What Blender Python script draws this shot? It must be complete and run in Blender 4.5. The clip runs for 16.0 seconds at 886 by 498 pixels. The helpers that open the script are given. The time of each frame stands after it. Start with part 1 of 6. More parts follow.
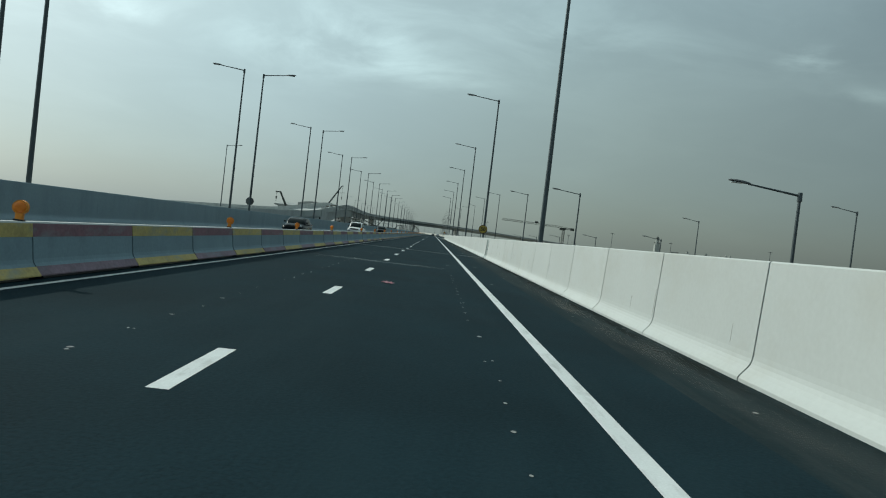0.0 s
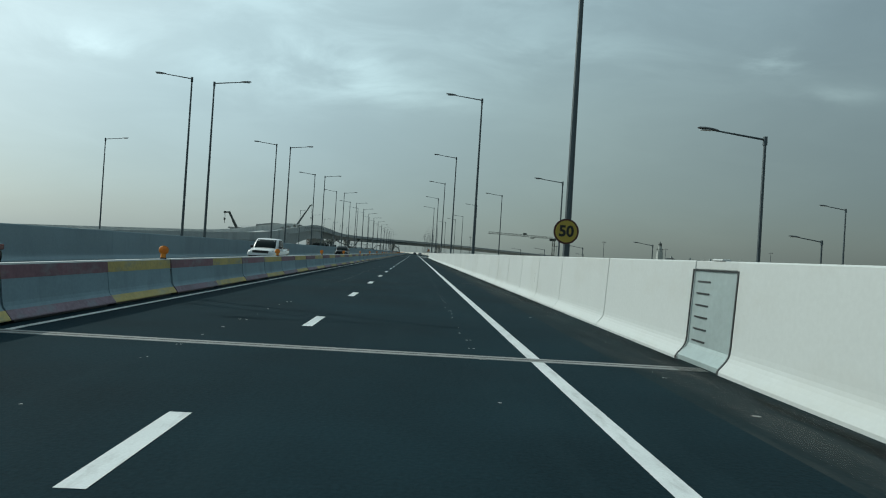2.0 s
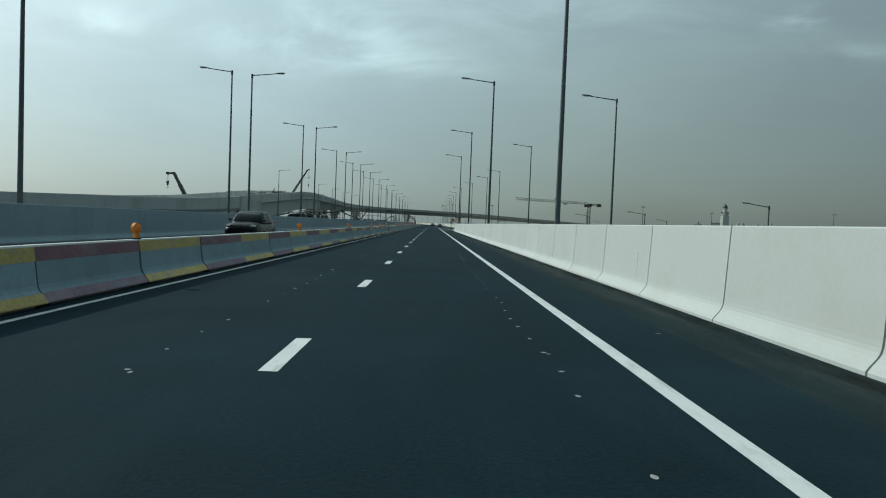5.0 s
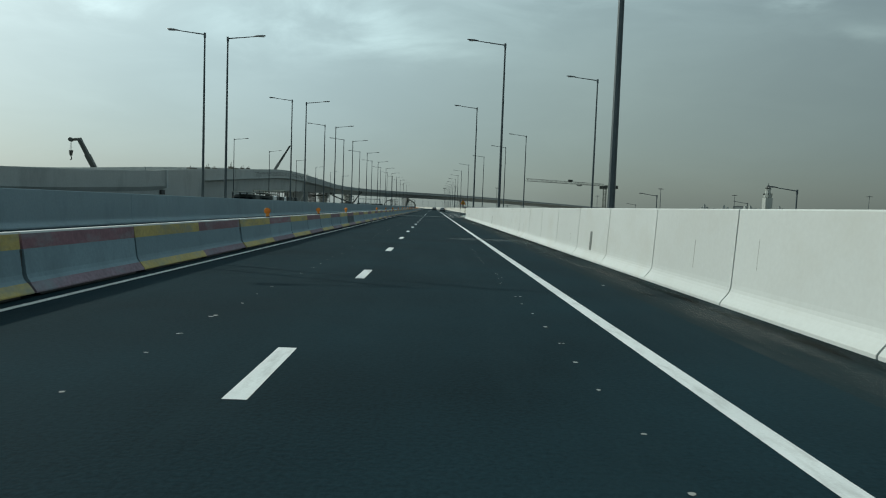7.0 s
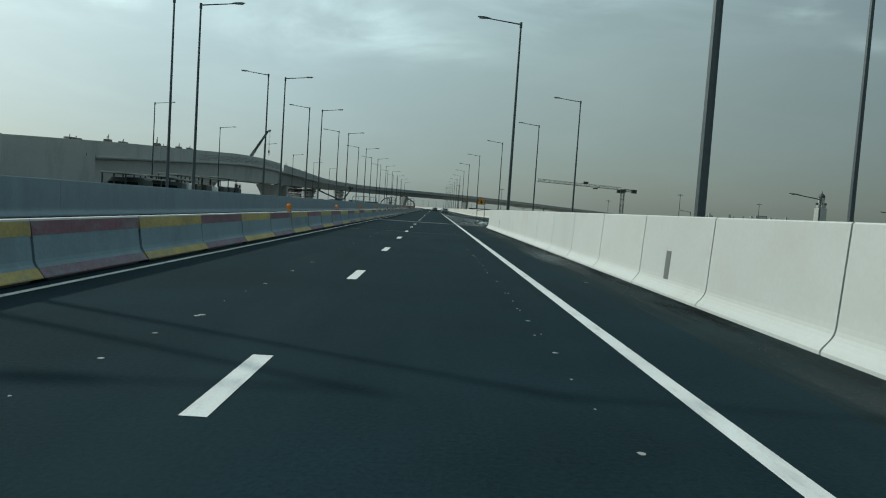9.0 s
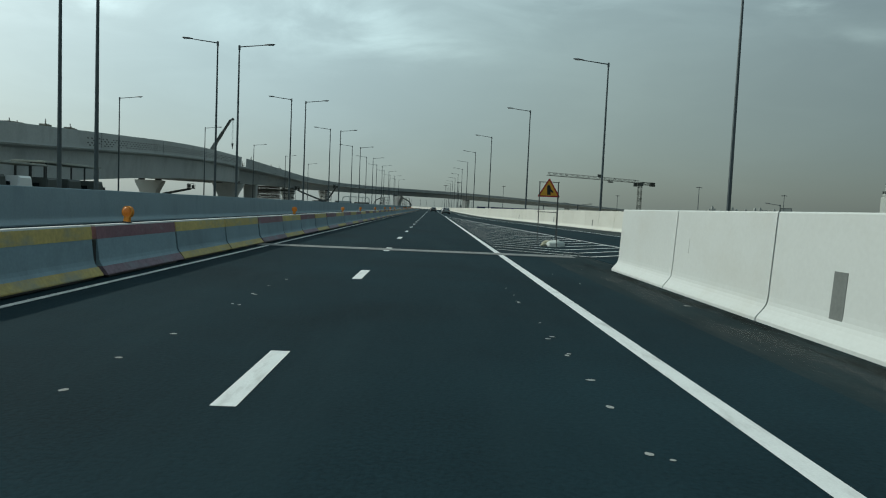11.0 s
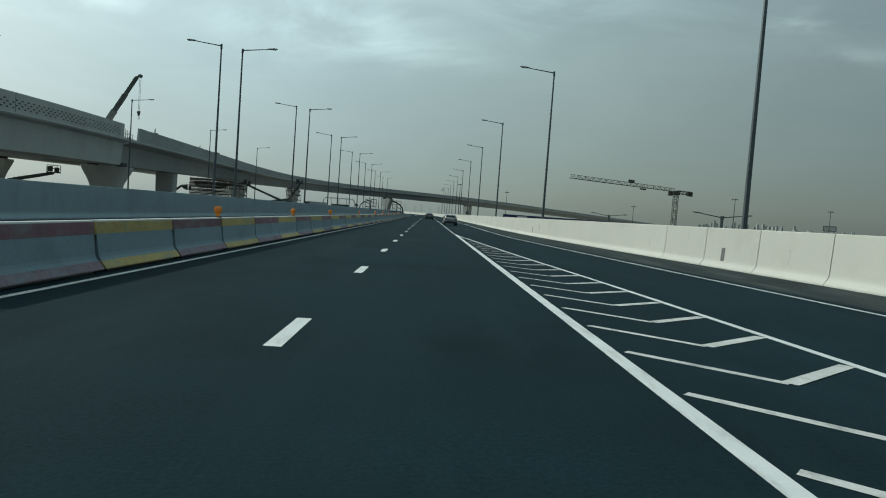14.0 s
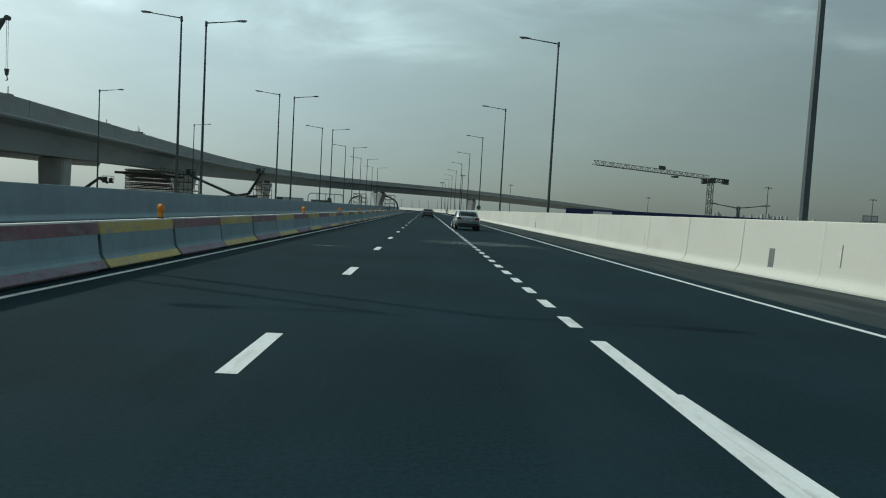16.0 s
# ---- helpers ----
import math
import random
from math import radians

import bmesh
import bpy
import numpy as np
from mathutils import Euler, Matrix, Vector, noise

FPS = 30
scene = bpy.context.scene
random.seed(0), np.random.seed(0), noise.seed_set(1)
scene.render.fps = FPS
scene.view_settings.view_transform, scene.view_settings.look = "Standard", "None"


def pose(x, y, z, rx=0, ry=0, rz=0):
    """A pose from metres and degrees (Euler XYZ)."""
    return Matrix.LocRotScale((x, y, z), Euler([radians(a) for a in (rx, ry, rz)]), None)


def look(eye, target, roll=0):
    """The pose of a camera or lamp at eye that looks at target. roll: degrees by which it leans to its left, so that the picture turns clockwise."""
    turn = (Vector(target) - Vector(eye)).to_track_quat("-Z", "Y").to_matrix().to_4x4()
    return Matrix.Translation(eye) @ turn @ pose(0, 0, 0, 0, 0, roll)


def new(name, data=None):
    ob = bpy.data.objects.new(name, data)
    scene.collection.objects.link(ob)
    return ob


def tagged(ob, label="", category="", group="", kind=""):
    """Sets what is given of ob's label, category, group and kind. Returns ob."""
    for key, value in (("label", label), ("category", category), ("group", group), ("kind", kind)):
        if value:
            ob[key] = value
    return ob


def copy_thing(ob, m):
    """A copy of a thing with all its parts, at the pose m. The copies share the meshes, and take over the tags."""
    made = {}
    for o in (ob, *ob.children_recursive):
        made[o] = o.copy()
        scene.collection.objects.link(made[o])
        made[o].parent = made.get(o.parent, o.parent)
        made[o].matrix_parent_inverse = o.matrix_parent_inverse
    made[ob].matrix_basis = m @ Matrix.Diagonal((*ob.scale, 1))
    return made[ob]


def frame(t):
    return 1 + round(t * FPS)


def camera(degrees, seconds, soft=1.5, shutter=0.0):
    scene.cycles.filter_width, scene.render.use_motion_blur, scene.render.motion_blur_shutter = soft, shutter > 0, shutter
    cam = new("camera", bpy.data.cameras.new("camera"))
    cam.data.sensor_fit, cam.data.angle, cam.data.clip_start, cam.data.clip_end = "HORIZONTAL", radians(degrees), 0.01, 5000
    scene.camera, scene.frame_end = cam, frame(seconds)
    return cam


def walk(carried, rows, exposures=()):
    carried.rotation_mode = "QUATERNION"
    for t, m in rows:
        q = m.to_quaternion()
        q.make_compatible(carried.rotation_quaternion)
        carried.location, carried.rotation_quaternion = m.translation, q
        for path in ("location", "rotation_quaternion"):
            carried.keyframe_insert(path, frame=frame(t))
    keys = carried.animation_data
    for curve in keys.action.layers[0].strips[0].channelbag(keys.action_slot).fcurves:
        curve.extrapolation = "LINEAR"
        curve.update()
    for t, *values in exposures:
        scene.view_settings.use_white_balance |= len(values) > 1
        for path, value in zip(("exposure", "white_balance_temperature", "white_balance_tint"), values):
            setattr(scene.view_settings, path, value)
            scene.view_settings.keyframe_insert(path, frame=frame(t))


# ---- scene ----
# ---- camera ----
cam = camera(67.35, 16.0, soft=1.1)
PATH = [
    (0.0, (0.418, -5.011, 1.4), (0.591, 4.985, 1.190), 6.66),
    (0.5, (0.435, 5.632, 1.4), (0.599, 15.628, 1.172), 2.96),
    (1.0, (0.402, 15.972, 1.4), (0.535, 25.968, 1.161), 2.74),
    (1.5, (0.345, 26.137, 1.4), (0.551, 36.135, 1.366), 3.25),
    (2.0, (0.278, 36.295, 1.4), (0.700, 46.285, 1.479), 3.57),
    (2.5, (0.209, 46.497, 1.4), (0.750, 56.482, 1.500), 3.48),
    (3.0, (0.145, 56.732, 1.4), (0.704, 66.712, 1.693), 3.83),
    (3.5, (0.090, 66.992, 1.4), (0.606, 76.969, 1.840), 4.10),
    (4.0, (0.021, 77.286, 1.4), (0.436, 87.270, 1.769), 3.15),
    (4.5, (-0.044, 87.598, 1.4), (0.136, 97.597, 1.445), 2.45),
    (4.7, (-0.059, 91.744, 1.4), (0.121, 101.739, 1.131), 2.29),
    (6.8, (-0.157, 135.359, 1.4), (0.022, 145.340, 0.816), 2.13),
    (7, (-0.164, 139.379, 1.4), (0.006, 149.358, 0.781), 2.06),
    (7.5, (-0.180, 149.061, 1.4), (-0.004, 159.039, 0.768), 3.25),
    (8, (-0.161, 159.181, 1.4), (0.010, 169.160, 0.774), 3.15),
    (8.5, (-0.127, 169.526, 1.4), (0.053, 179.505, 0.782), 3.80),
    (9, (-0.095, 179.898, 1.4), (0.082, 189.878, 0.790), 3.77),
    (9.5, (-0.079, 190.107, 1.4), (0.108, 200.087, 0.793), 3.69),
    (9.7, (-0.082, 194.104, 1.4), (0.102, 204.082, 0.764), 3.50),
    (11.8, (-0.205, 235.312, 1.4), (0.005, 245.294, 0.830), 2.29),
    (12.0, (-0.208, 239.327, 1.4), (0.037, 249.309, 0.851), 3.17),
    (12.5, (-0.190, 249.630, 1.4), (0.072, 259.613, 0.863), 3.40),
    (13.0, (-0.171, 260.095, 1.4), (0.093, 270.076, 0.856), 3.53),
    (13.5, (-0.137, 271.133, 1.4), (0.130, 281.115, 0.860), 4.22),
    (14.0, (-0.100, 281.559, 1.4), (0.172, 291.541, 0.881), 4.16),
    (14.5, (-0.079, 291.966, 1.4), (0.199, 301.950, 0.904), 3.53),
    (15.0, (-0.071, 302.090, 1.4), (0.209, 312.074, 0.905), 3.15),
    (15.5, (-0.038, 312.369, 1.4), (0.251, 322.353, 0.906), 3.05),
    (16.0, (0.005, 322.725, 1.4), (0.296, 332.703, 0.813), 3.19),
]
walk(cam, [(t, look(eye, target, roll)) for t, eye, target, roll in PATH],
     exposures=[(0.0, 0.0, 6120, 0), (1.0, 0.0, 6080, 0), (2.0, 0.0, 5960, 0), (4.5, 0.0, 5970, 0), (7.0, 0.0, 6150, 0), (16.0, 0.0, 6130, 0)])

# ---- the light ----
SUN_EL, SUN_DIR = 35.4, Vector((-0.895, 0.446, 0.0)).normalized()
TO_SUN = Vector((SUN_DIR.x * math.cos(radians(SUN_EL)), SUN_DIR.y * math.cos(radians(SUN_EL)), math.sin(radians(SUN_EL))))


def nodes_of(tree):
    """Short ways of adding and joining nodes."""
    def add(kind, **values):
        n = tree.nodes.new(kind)
        for key, value in values.items():
            if key == "op":
                n.operation = value
            elif key == "blend":
                n.blend_type = value
            elif key == "dtype":
                n.data_type = value
        return n

    def join(a, b):
        tree.links.new(a, b)
    return add, join


def ramp_of(add, stops, linear=True):
    n = add("ShaderNodeValToRGB")
    els = n.color_ramp.elements
    while len(els) < len(stops):
        els.new(0.5)
    for e, (p, c) in zip(els, stops):
        e.position = p
        e.color = (*c, 1) if len(c) == 3 else c
    n.color_ramp.interpolation = "LINEAR" if linear else "EASE"
    return n


def make_world():
    w = bpy.data.worlds.new("hazy_sky")
    scene.world = w
    w.use_nodes = True
    tree = w.node_tree
    tree.nodes.clear()
    add, join = nodes_of(tree)
    out, back = add("ShaderNodeOutputWorld"), add("ShaderNodeBackground")
    join(back.outputs[0], out.inputs[0])
    sky = add("ShaderNodeTexSky")
    sky.sky_type, sky.sun_disc = "NISHITA", False
    sky.sun_elevation, sky.sun_rotation = radians(SUN_EL), math.atan2(SUN_DIR.x, SUN_DIR.y)
    sky.air_density, sky.dust_density, sky.ozone_density = 1.0, 2.0, 1.0
    dim = add("ShaderNodeVectorMath", op="SCALE")
    dim.inputs[3].default_value = 0.2
    join(sky.outputs[0], dim.inputs[0])
    way = add("ShaderNodeTexCoord")
    dot = add("ShaderNodeVectorMath", op="DOT_PRODUCT")
    join(way.outputs["Generated"], dot.inputs[0])
    dot.inputs[1].default_value = tuple(TO_SUN)
    # haze, brightest towards the veiled sun
    haze = ramp_of(add, HAZE)
    near = add("ShaderNodeMapRange")
    near.inputs["From Min"].default_value, near.inputs["From Max"].default_value = -1.0, 1.0
    join(dot.outputs["Value"], near.inputs["Value"])
    join(near.outputs[0], haze.inputs[0])
    split = add("ShaderNodeSeparateXYZ")
    join(way.outputs["Generated"], split.inputs[0])
    # flat coordinates of the sky seen from below: across and up
    ahead = add("ShaderNodeMath", op="ADD")
    join(split.outputs[1], ahead.inputs[0])
    ahead.inputs[1].default_value = 1.001
    trio = add("ShaderNodeCombineXYZ")
    for i in range(3):
        join(ahead.outputs[0], trio.inputs[i])
    flip = add("ShaderNodeCombineXYZ")
    join(split.outputs[0], flip.inputs[0])
    join(split.outputs[2], flip.inputs[1])
    flat = add("ShaderNodeVectorMath", op="DIVIDE")
    join(flip.outputs[0], flat.inputs[0])
    join(trio.outputs[0], flat.inputs[1])

    def wisps(scale, turn, shift, detail, rough, lo, hi):
        squash = add("ShaderNodeMapping")
        squash.inputs["Location"].default_value = shift
        squash.inputs["Rotation"].default_value = (0, 0, radians(turn))
        squash.inputs["Scale"].default_value = scale
        join(flat.outputs[0], squash.inputs[0])
        cloud = add("ShaderNodeTexNoise")
        cloud.inputs["Scale"].default_value, cloud.inputs["Detail"].default_value = 1.0, detail
        cloud.inputs["Roughness"].default_value, cloud.inputs["Distortion"].default_value = rough, 0.5
        join(squash.outputs[0], cloud.inputs["Vector"])
        band = ramp_of(add, [(lo, (0, 0, 0)), (hi, (1, 1, 1))], False)
        join(cloud.outputs[0], band.inputs[0])
        return band.outputs[0]

    # thin cloud gathers in loose banks: where they lie, how wide and high, how dense
    last = None
    for s0, t0, a, b, much in CLOUD_BANKS:
        off = add("ShaderNodeVectorMath", op="SUBTRACT")
        join(flat.outputs[0], off.inputs[0])
        off.inputs[1].default_value = (s0, t0, 0)
        size = add("ShaderNodeVectorMath", op="MULTIPLY")
        join(off.outputs[0], size.inputs[0])
        size.inputs[1].default_value = (1 / a, 1 / b, 0)
        far = add("ShaderNodeVectorMath", op="DOT_PRODUCT")
        join(size.outputs[0], far.inputs[0])
        join(size.outputs[0], far.inputs[1])
        less = add("ShaderNodeMath", op="MULTIPLY")
        join(far.outputs["Value"], less.inputs[0])
        less.inputs[1].default_value = -1.0
        bell = add("ShaderNodeMath", op="EXPONENT")
        join(less.outputs[0], bell.inputs[0])
        heap = add("ShaderNodeMath", op="MULTIPLY_ADD")
        join(bell.outputs[0], heap.inputs[0])
        heap.inputs[1].default_value = much
        if last:
            join(last, heap.inputs[2])
        else:
            heap.inputs[2].default_value = 0.04
        last = heap.outputs[0]
    torn = add("ShaderNodeMath", op="MULTIPLY")
    join(last, torn.inputs[0])
    join(wisps((9.0, 26.0, 1.0), 16, (3.1, 1.7, 0), 8, 0.58, 0.36, 0.70), torn.inputs[1])
    soft = add("ShaderNodeMath", op="MULTIPLY_ADD")
    join(wisps((3.2, 8.0, 1.0), 10, (0.4, 5.2, 0), 4, 0.5, 0.30, 0.72), soft.inputs[0])
    soft.inputs[1].default_value = 0.06
    join(torn.outputs[0], soft.inputs[2])
    gain = add("ShaderNodeMath", op="ADD")
    join(soft.outputs[0], gain.inputs[0])
    gain.inputs[1].default_value = 0.965
    lit = add("ShaderNodeVectorMath", op="SCALE")
    join(haze.outputs[0], lit.inputs[0])
    join(gain.outputs[0], lit.inputs[3])
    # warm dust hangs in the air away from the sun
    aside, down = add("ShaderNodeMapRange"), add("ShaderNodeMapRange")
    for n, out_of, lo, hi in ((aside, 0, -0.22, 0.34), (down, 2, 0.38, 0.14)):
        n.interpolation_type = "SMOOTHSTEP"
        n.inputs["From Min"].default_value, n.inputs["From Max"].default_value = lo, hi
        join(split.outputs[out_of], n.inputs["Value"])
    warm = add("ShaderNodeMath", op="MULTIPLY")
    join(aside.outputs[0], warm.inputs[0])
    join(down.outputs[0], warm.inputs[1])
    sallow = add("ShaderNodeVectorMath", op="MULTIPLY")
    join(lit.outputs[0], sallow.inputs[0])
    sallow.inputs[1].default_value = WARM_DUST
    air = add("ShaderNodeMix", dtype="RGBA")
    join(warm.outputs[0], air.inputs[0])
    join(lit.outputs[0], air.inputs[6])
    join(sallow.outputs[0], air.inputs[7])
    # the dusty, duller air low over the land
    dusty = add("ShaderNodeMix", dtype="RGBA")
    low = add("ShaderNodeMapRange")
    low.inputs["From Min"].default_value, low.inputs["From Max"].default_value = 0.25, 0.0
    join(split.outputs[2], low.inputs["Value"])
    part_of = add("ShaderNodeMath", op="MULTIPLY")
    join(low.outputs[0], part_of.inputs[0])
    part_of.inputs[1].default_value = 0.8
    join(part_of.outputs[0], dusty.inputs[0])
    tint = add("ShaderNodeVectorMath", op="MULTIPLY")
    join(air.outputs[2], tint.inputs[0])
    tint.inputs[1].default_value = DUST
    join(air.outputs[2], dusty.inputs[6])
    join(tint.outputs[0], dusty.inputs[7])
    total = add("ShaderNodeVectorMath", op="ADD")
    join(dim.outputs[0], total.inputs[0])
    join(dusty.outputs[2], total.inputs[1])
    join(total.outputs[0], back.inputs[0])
    back.inputs[1].default_value = 0.1


HAZE = [(0.0, (1.185, 1.478, 1.501)), (0.42, (1.463, 1.812, 1.86)), (0.55, (2.008, 2.462, 2.499)), (0.7, (2.936, 3.595, 3.6)), (0.85, (4.635, 5.516, 5.499)), (0.95, (6.18, 6.895, 6.8)), (1.0, (6.798, 7.388, 7.2))]
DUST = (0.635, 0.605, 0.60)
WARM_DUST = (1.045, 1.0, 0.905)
CLOUD_BANKS = [(-0.080, 0.128, 0.075, 0.020, 0.42), (-0.058, 0.142, 0.028, 0.011, 0.40), (-0.012, 0.116, 0.050, 0.010, 0.40), (-0.230, 0.128, 0.034, 0.010, 0.40), (0.246, 0.150, 0.020, 0.008, 0.75), (0.290, 0.128, 0.025, 0.006, 0.40), (-0.05, 0.21, 0.25, 0.05, 0.26), (0.10, 0.150, 0.07, 0.018, 0.22), (-0.6, 0.4, 0.5, 0.25, 0.3), (0.6, 0.45, 0.5, 0.25, 0.25)]
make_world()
lamp = bpy.data.lights.new("sun", "SUN")
lamp.energy, lamp.angle, lamp.color = 2.15, radians(0.55), (1.0, 0.93, 0.80)
sun = new("sun", lamp)
sun.matrix_world = look(TO_SUN * 50, (0, 0, 0))


# ---- materials ----
def surface(name, colour, rough=0.7, metal=0.0, vary=0.12, grain=40.0, broad=0.5, bump=0.1, speck=0.0, stain=None, stain_amount=0.0, stain_scale=(1, 1, 1), own=0.0, coat=0.0, depth=0.02, shine=0.5):
    """A surface with fine grain, broad blotches, stains of their own shape and a little relief."""
    m = bpy.data.materials.new(name)
    m.use_nodes = True
    tree = m.node_tree
    add, join = nodes_of(tree)
    bsdf = tree.nodes["Principled BSDF"]
    bsdf.inputs["Roughness"].default_value, bsdf.inputs["Metallic"].default_value = rough, metal
    bsdf.inputs["Coat Weight"].default_value = coat
    bsdf.inputs["Specular IOR Level"].default_value = shine
    where = add("ShaderNodeTexCoord")
    geo = add("ShaderNodeNewGeometry")
    fine, wide = add("ShaderNodeTexNoise"), add("ShaderNodeTexNoise")
    for n, s, d in ((fine, grain, 3), (wide, broad, 6)):
        n.inputs["Scale"].default_value, n.inputs["Detail"].default_value, n.inputs["Roughness"].default_value = s, d, 0.6
        join(geo.outputs["Position"], n.inputs["Vector"])
    both = add("ShaderNodeMix", dtype="FLOAT")
    both.inputs[0].default_value = 0.55
    join(fine.outputs[0], both.inputs[2])
    join(wide.outputs[0], both.inputs[3])
    light = tuple(min(1, c * (1 + vary * 2.2)) for c in colour)
    dark = tuple(c * (1 - vary * 2.2) for c in colour)
    tone = ramp_of(add, [(0.28, dark), (0.5, colour), (0.72, light)])
    join(both.outputs[0], tone.inputs[0])
    last = tone.outputs[0]
    if speck:
        grit = add("ShaderNodeTexVoronoi")
        grit.inputs["Scale"].default_value = 220
        join(geo.outputs["Position"], grit.inputs["Vector"])
        chips = ramp_of(add, [(0.05, (1, 1, 1)), (0.16, (0, 0, 0))])
        join(grit.outputs["Distance"], chips.inputs[0])
        weigh = add("ShaderNodeMath", op="MULTIPLY")
        join(chips.outputs[0], weigh.inputs[0])
        weigh.inputs[1].default_value = speck
        mix = add("ShaderNodeMix", dtype="RGBA")
        join(weigh.outputs[0], mix.inputs[0])
        join(last, mix.inputs[6])
        mix.inputs[7].default_value = (0.085, 0.11, 0.12, 1)
        last = mix.outputs[2]
    if stain:
        place = add("ShaderNodeMapping")
        place.inputs["Scale"].default_value = stain_scale
        join(geo.outputs["Position"], place.inputs[0])
        spots = add("ShaderNodeTexNoise")
        spots.inputs["Scale"].default_value, spots.inputs["Detail"].default_value, spots.inputs["Roughness"].default_value = 1.0, 7, 0.65
        join(place.outputs[0], spots.inputs["Vector"])
        edge = ramp_of(add, [(0.50, (0, 0, 0)), (0.70, (1, 1, 1))])
        join(spots.outputs[0], edge.inputs[0])
        weigh = add("ShaderNodeMath", op="MULTIPLY")
        join(edge.outputs[0], weigh.inputs[0])
        weigh.inputs[1].default_value = stain_amount
        mix = add("ShaderNodeMix", dtype="RGBA")
        join(weigh.outputs[0], mix.inputs[0])
        join(last, mix.inputs[6])
        mix.inputs[7].default_value = (*stain, 1)
        last = mix.outputs[2]
    if own:
        info = add("ShaderNodeObjectInfo")
        swing = add("ShaderNodeMapRange")
        swing.inputs["To Min"].default_value, swing.inputs["To Max"].default_value = 1 - own, 1 + own
        join(info.outputs["Random"], swing.inputs["Value"])
        scale = add("ShaderNodeVectorMath", op="SCALE")
        join(last, scale.inputs[0])
        join(swing.outputs[0], scale.inputs[3])
        last = scale.outputs[0]
    join(last, bsdf.inputs["Base Color"])
    rub = add("ShaderNodeMapRange")
    rub.inputs["To Min"].default_value, rub.inputs["To Max"].default_value = max(0.02, rough - 0.1), min(1, rough + 0.1)
    join(wide.outputs[0], rub.inputs["Value"])
    join(rub.outputs[0], bsdf.inputs["Roughness"])
    if bump:
        b = add("ShaderNodeBump")
        b.inputs["Strength"].default_value, b.inputs["Distance"].default_value = bump, depth
        join(fine.outputs[0], b.inputs["Height"])
        join(b.outputs[0], bsdf.inputs["Normal"])
    return m


ASPHALT = surface("asphalt", (0.0105, 0.0250, 0.0325), 0.92, shine=0.05, vary=0.24, grain=26, broad=0.30, bump=0.5, speck=0.1, stain=(0.0165, 0.0345, 0.043), stain_amount=0.6, stain_scale=(0.75, 0.10, 1), depth=0.012)
DUSTY = surface("dusty_asphalt", (0.0155, 0.0275, 0.0315), 0.92, shine=0.05, vary=0.2, grain=22, broad=0.3, bump=0.5, speck=0.2, stain=(0.036, 0.046, 0.048), stain_amount=0.7, stain_scale=(1.6, 0.30, 1), depth=0.012)
DUST_BED = surface("dust_covered_asphalt", (0.036, 0.047, 0.050), 0.95, shine=0.05, vary=0.22, grain=18, broad=0.35, bump=0.5, stain=(0.080, 0.092, 0.089), stain_amount=0.85, stain_scale=(1.2, 0.16, 1), depth=0.012)
PAINT = surface("road_paint", (0.66, 0.69, 0.695), 0.6, vary=0.07, grain=60, broad=1.2, bump=0.25, stain=(0.30, 0.30, 0.29), stain_amount=0.5, stain_scale=(7, 1.6, 1), depth=0.006)
THIN_PAINT = surface("thin_road_paint", (0.58, 0.59, 0.58), 0.65, vary=0.1, grain=50, broad=1.5, bump=0.2, stain=(0.12, 0.12, 0.12), stain_amount=0.6, stain_scale=(5, 3, 1), depth=0.006)


def film(name, colour, most, stretch):
    """A thin dry film with a torn, streaky outline that lets the road show through."""
    m = bpy.data.materials.new(name)
    m.use_nodes = True
    tree = m.node_tree
    add, join = nodes_of(tree)
    bsdf = tree.nodes["Principled BSDF"]
    bsdf.inputs["Base Color"].default_value = (*colour, 1)
    bsdf.inputs["Roughness"].default_value, bsdf.inputs["Specular IOR Level"].default_value = 0.95, 0.05
    where, geo = add("ShaderNodeTexCoord"), add("ShaderNodeNewGeometry")
    place = add("ShaderNodeMapping")
    place.inputs["Scale"].default_value = stretch
    join(geo.outputs["Position"], place.inputs[0])
    streak = add("ShaderNodeTexNoise")
    streak.inputs["Scale"].default_value, streak.inputs["Detail"].default_value, streak.inputs["Roughness"].default_value = 1.0, 8, 0.7
    join(place.outputs[0], streak.inputs["Vector"])
    shape = ramp_of(add, [(0.42, (0, 0, 0)), (0.68, (1, 1, 1))])
    join(streak.outputs[0], shape.inputs[0])
    split = add("ShaderNodeSeparateXYZ")
    join(where.outputs["Generated"], split.inputs[0])
    last = shape.outputs[0]
    for axis in (0, 1):
        back = add("ShaderNodeMath", op="SUBTRACT")
        back.inputs[0].default_value = 1.0
        join(split.outputs[axis], back.inputs[1])
        both = add("ShaderNodeMath", op="MULTIPLY")
        join(split.outputs[axis], both.inputs[0])
        join(back.outputs[0], both.inputs[1])
        fade = add("ShaderNodeMath", op="MULTIPLY")
        join(both.outputs[0], fade.inputs[0])
        join(last, fade.inputs[1])
        last = fade.outputs[0]
    gain = add("ShaderNodeMath", op="MULTIPLY")
    join(last, gain.inputs[0])
    gain.inputs[1].default_value = most * 16
    join(gain.outputs[0], bsdf.inputs["Alpha"])
    return m


